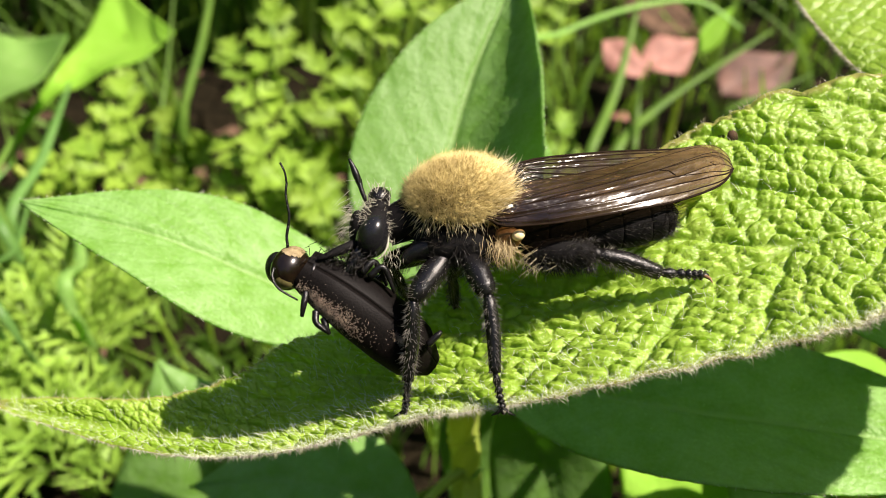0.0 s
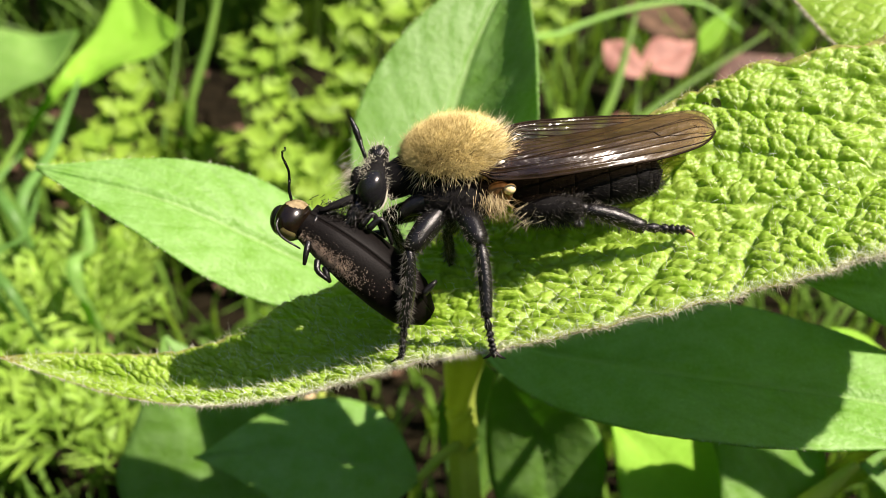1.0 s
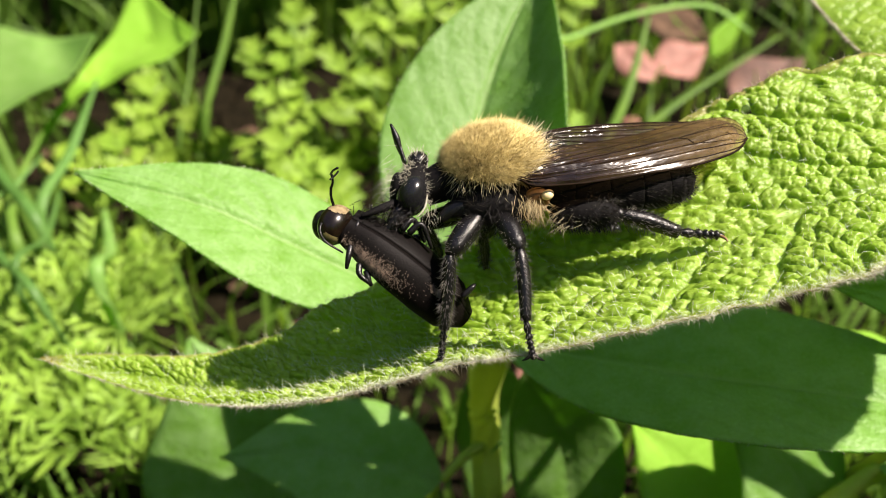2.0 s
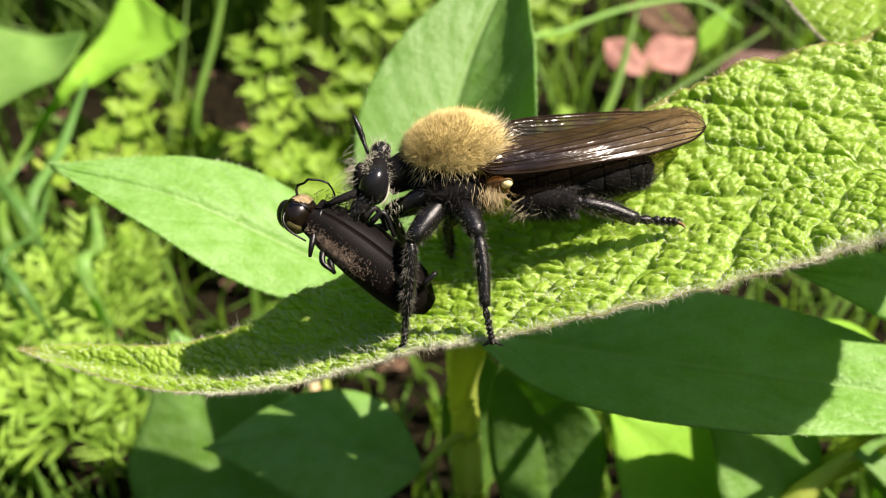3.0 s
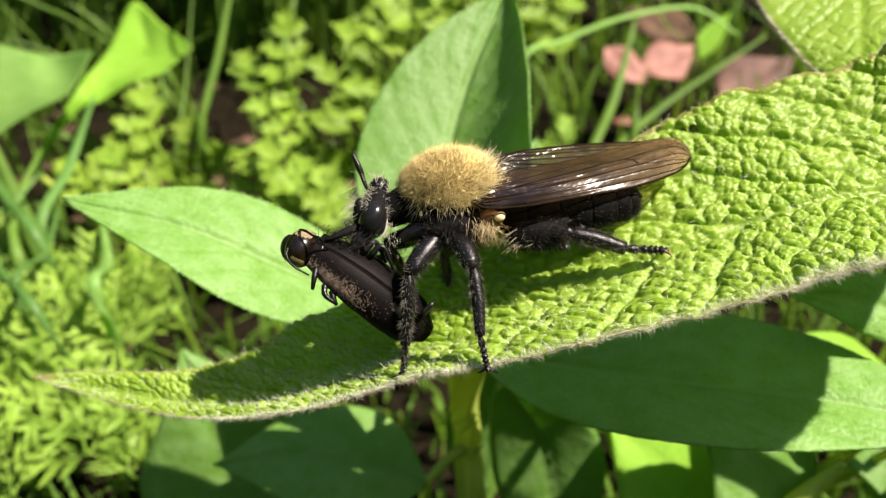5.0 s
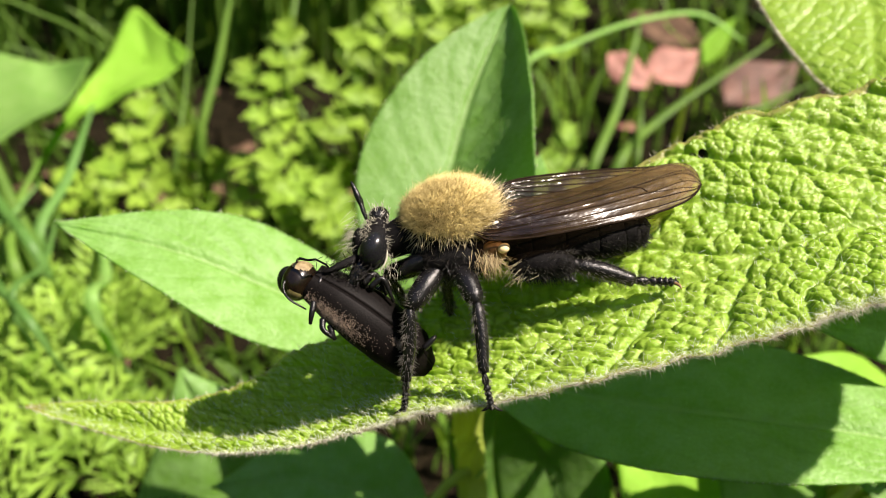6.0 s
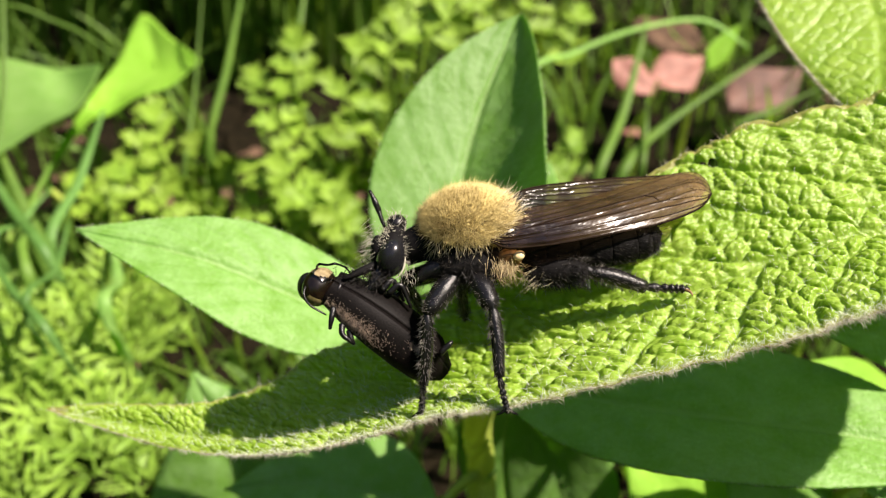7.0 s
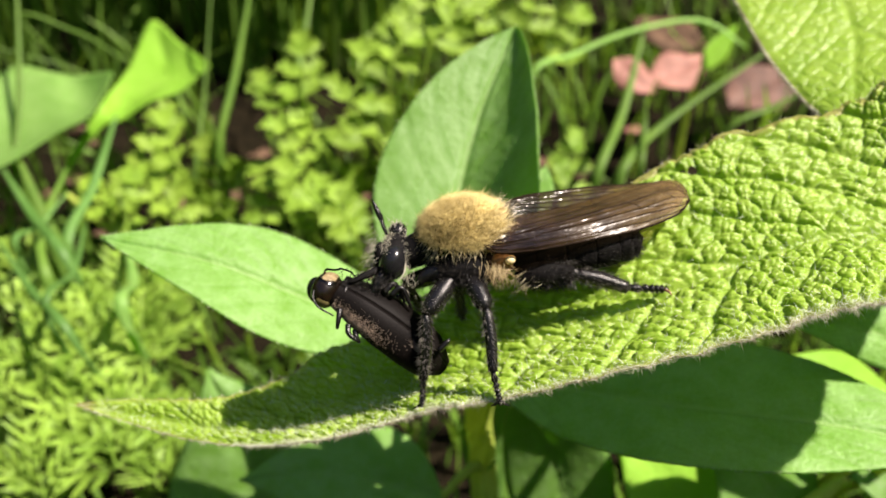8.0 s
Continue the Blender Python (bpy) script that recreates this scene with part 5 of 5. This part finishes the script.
make_stalk([(-1.257, 2.3, 0.019), (-1.488, 2.5, 0.189), (-1.716, 2.7, 0.384)], 0.018, "broad bluish green grass blade", 1, GRASS_BLUE)
make_stalk([(-1.421, 2.6, 0.06), (-1.421, 2.8, 0.322), (-1.418, 3.0, 0.631)], 0.022, "broad bluish green grass blade", 1, GRASS_BLUE)
make_stalk([(-1.491, 2.4, 0.06), (-1.468, 2.5, 0.159), (-1.418, 2.6, 0.284)], 0.012, "short bluish green grass blade", 1, GRASS_BLUE)
make_stalk([(-1.098, 2.0, -0.189), (-1.323, 2.2, -0.066), (-1.549, 2.4, 0.1)], 0.013, "leaning bluish green grass blade", 1, GRASS_BLUE)
make_stalk([(-1.225, 2.1, -0.13), (-1.248, 2.3, 0.0), (-1.308, 2.5, 0.155)], 0.013, "leaning bluish green grass blade", 1, GRASS_BLUE)
make_stalk([(-0.996, 2.1, -0.134), (-1.055, 2.3, -0.04), (-1.16, 2.5, 0.093)], 0.02, "bright green upright grass blade", 1, LEAF_PALE)
make_stalk([(-2.069, 3.4, 1.136), (-1.786, 3.4, 1.105), (-1.542, 3.4, 0.959)], 0.012, "thin arching grass blade", 1)
make_stalk([(-0.781, 3.6, 0.902), (-0.773, 3.7, 1.145), (-0.747, 3.8, 1.457)], 0.02, "single green grass blade rising from soil", 1)


make_stalk([(-0.408, 2.5, -0.68), (-0.435, 2.55, -0.539), (-0.474, 2.6, -0.392)], 0.02, "dry straw-coloured grass stalk", 0, STRAW)
make_stalk([(-0.386, 2.5, -0.68), (-0.397, 2.55, -0.539), (-0.419, 2.6, -0.373)], 0.014, "pale green upright grass stalk")
make_stalk([(0.524, 1.56, -0.758), (0.634, 1.5, -0.615), (0.703, 1.48, -0.536), (0.789, 1.46, -0.448)], 0.024, "thick yellow-green hairy stem")


def make_broad(name, ribs, mat, label, category, group=""):
    """A rooted herb of one or more plain leaves: (rib, side, half, fold)."""
    w = W(np.array(ribs[0][0][0], float))
    foot = ug(w[0] / METRES, w[1] / METRES + 0.15)
    pl = thing(name, foot, label, category, group)
    for q, (rib, side, half, fold, peak) in enumerate(ribs):
        b0 = np.array(rib[0], float)
        part("stalk", tube([foot, (foot + b0) / 2 + BACK * 0.04, b0], [0.016, 0.014, 0.01], 8, 12), STEM, pl)
        v, f, uv = blade(rib, side, half, 44, 13, fold, 0.1, peak, 0.8, 0, 0.06, q + 3, 0.003)
        part("leaf", (v, f), mat[q % len(mat)], pl, uv=uv)
    return pl


def make_lofted(name, front, rear, mat, label, sag, root):
    """A herb with one irregular leaf spanned between its two edges."""
    n, m = 50, 17
    F, R = spline(front, n), spline(rear, n)
    q = np.linspace(0, 1, m)
    g = F[:, None] * (1 - q)[None, :, None] + R[:, None] * q[None, :, None]
    nor = unit(np.cross(np.gradient(g, axis=0), np.gradient(g, axis=1)))
    nor = nor * np.sign((nor @ UP).mean())
    w = np.linalg.norm(F - R, axis=1)
    g = g - nor * (sag * np.sin(np.pi * q)[None] * w[:, None])[..., None]
    pl = thing(name, root, label, "herb")
    uv = np.stack([np.broadcast_to(np.linspace(0, 1, n)[:, None], (n, m)), np.broadcast_to(2 * q[None] - 1, (n, m))], -1).reshape(-1, 2)
    part("leaf", sheet(g, nor, 0.005), mat, pl, uv=np.vstack([uv, uv]))
    part("stalk", tube([root, (np.array(root) + F[0]) / 2 + BACK * 0.05, F[0]], [0.016, 0.014, 0.012], 8, 14), STEM, pl)


make_lofted("young_herb", [(-1.755, 3.2, 0.351), (-1.691, 3.2, 0.482), (-1.564, 3.2, 0.628), (-1.479, 3.2, 0.653), (-1.364, 3.2, 0.726), (-1.28, 3.22, 0.757), (-1.217, 3.25, 0.797), (-1.137, 3.35, 0.917)],
            [(-1.77, 3.21, 0.357), (-1.726, 3.22, 0.493), (-1.617, 3.26, 0.708), (-1.607, 3.4, 0.841), (-1.575, 3.5, 0.971), (-1.514, 3.62, 1.216), (-1.328, 3.5, 1.067), (-1.14, 3.36, 0.925)], LEAF_YOUNG, "bright yellow-green twisted leaf on a stalk", 0.12, ug(-1.35, 2.5))
make_lofted("pale_herb", [(-2.006, 2.75, 0.311), (-1.73, 2.75, 0.412), (-1.556, 2.78, 0.529), (-1.427, 2.8, 0.605), (-1.427, 3, 0.807)],
            [(-2.146, 2.95, 0.511), (-2.003, 3.2, 0.882), (-1.802, 3.2, 0.873), (-1.685, 3.2, 0.852), (-1.441, 3.03, 0.824)], LEAF_PALE, "pale green broad leaf with a nibbled edge", 0.1, ug(-1.8, 2.0))
make_broad("small_herb", [([(1.122, 3.5, 0.869), (1.187, 3.5, 0.945), (1.299, 3.5, 1.085)], (0.8, 0.1, 0.5), 0.055, 0.1, 0.5)], [LEAF_YOUNG], "small seedling with light green leaves", "herb")
make_broad("low_herb", [([(-0.442, 1.76, -0.794), (-0.483, 1.74, -0.614), (-0.525, 1.7, -0.441), (-0.607, 1.68, -0.239)], (1, 0.1, 0.1), 0.222, 0.06, 0.5)], [LEAF_SMOOTH], "broad light green leaf partly in shade", "herb")
make_broad("round_herb", [([(0.671, 1.7, -0.672), (0.566, 1.65, -0.594), (0.46, 1.62, -0.488), (0.346, 1.6, -0.386)], (0.7, 0.5, 0.7), 0.16, 0.1, 0.5), ([(0.721, 1.55, -0.602), (0.678, 1.5, -0.519), (0.603, 1.48, -0.424), (0.507, 1.46, -0.364)], (0.9, 0.3, 0.4), 0.13, 0.1, 0.5),
                          ([(0.98, 1.5, -0.398), (0.888, 1.5, -0.332), (0.796, 1.5, -0.265), (0.691, 1.5, -0.201)], (0.4, 0.6, 0.6), 0.11, 0.1, 0.5), ([(0.847, 1.13, -0.213), (0.751, 1.13, -0.143), (0.654, 1.13, -0.108), (0.53, 1.13, -0.09)], (0.3, 0.15, 0.9), 0.054, 0.1, 0.5), ([(0.911, 1.6, -0.641), (0.935, 1.6, -0.58), (0.96, 1.6, -0.52), (0.841, 1.6, -0.472)], (0.4, 0.6, 0.6), 0.1, 0.1, 0.5)], [LEAF_YOUNG, LEAF_SMOOTH, LEAF_YOUNG, LEAF_SMOOTH, LEAF_SMOOTH], "yellow-green round-leaved herb in dappled sun", "herb")


def make_fallen(rib, side, half, mat, label, seed):
    v, f, uv = blade(rib, side, half, 30, 11, 0.3, 0.3, 0.5, 0.8, 0, 0.15, seed, 0.004)
    ob = part("fallen_leaf", (v, f), mat, label=label, uv=uv, at=rib[0])
    tagged(ob, label, "dead leaf", "fallen leaves on the soil")


make_fallen([(0.757, 3.75, 0.99), (0.855, 3.75, 0.902), (0.979, 3.75, 0.814)], (0.6, 0.2, 0.7), 0.09, PINK, "pinkish dry leaf lying among the grass", 1)
make_fallen([(0.95, 3.8, 0.868), (1.105, 3.85, 0.947), (1.279, 3.9, 1.041)], (0.2, 0.4, 0.8), 0.12, PINK, "pinkish brown curled dry leaf among the grass", 2)
make_fallen([(0.957, 4.2, 1.301), (1.141, 4.2, 1.232), (1.371, 4.15, 1.134)], (0.1, 0.5, 0.8), 0.15, DEAD, "brown dead leaf lying behind the pinkish leaves", 4)
make_fallen([(1.373, 3.9, 0.762), (1.537, 3.95, 0.855), (1.793, 4.0, 1.007)], (0.1, 0.5, 0.8), 0.17, PINK_BROWN, "large reddish brown dead leaf behind the grass", 3)
kd = np.random.default_rng(29)
for q in range(60):
    y = kd.uniform(1.0, 5.0)
    p = ug(kd.uniform(-0.8, 0.8) * y, y) + UP * 0.02
    d = kd.normal(size=3)
    d = unit(d - (d @ UP) * UP)
    make_fallen([p, p + d * 0.07 + UP * 0.02, p + d * 0.16 + UP * 0.01], np.cross(d, UP), kd.uniform(0.025, 0.06), DEAD if q % 14 else PINK, "small brown dead leaf lying on the soil", q + 10)


def motions():
    # the beetle's raised feeler sinks and curls over its collar: directions of its four joints
    poses = [
        (0.0, [(0.03, 0, 1), (-0.05, 0, 1), (-0.03, 0, 1), (-0.3, -0.1, 1)]),
        (0.6, [(0.03, -0.1, 1), (-0.06, -0.3, 1), (-0.1, -0.75, 0.7), (-0.1, -0.9, 0.4)]),
        (1.0, [(-0.05, -0.3, 1), (-0.1, -0.6, 0.8), (0.05, -0.9, 0.4), (0.3, -0.9, 0.05)]),
        (1.5, [(-0.1, -0.4, 1), (-0.05, -0.7, 0.65), (0.1, -0.95, 0.2), (-0.2, -0.9, 0.1)]),
        (3.0, [(0.2, -0.85, 0.4), (0.6, -0.7, 0.2), (0.6, 0.1, -0.1), (0.2, 0.7, -0.5)]),
        (4.5, [(0.5, -0.8, -0.15), (0.7, -0.4, -0.4), (0.2, 0.6, -0.5), (0.0, 0.8, -0.5)]),
        (6.5, [(0.3, -0.85, 0.22), (0.85, -0.45, 0.02), (0.4, 0.85, -0.2), (0.15, 0.8, -0.5)]),
        (8.0, [(0.3, -0.85, 0.22), (0.85, -0.45, 0.02), (0.4, 0.85, -0.2), (0.15, 0.8, -0.5)]),
    ]
    up = Vector(AX @ np.array((0, 0, 1.0)))
    start = Vector(FEELER[0].location)
    rows = [[] for _ in FEELER]
    for t, ways in poses:
        p = start.copy()
        for q, d in enumerate(ways):
            way = Vector(AX @ np.array(d, float)).normalized()
            rows[q].append((t, Matrix.Translation(p) @ up.rotation_difference(way).to_matrix().to_4x4()))
            p = p + way * FEELER_STEP * METRES
    for ob, r in zip(FEELER, rows):
        walk(ob, r)


motions()
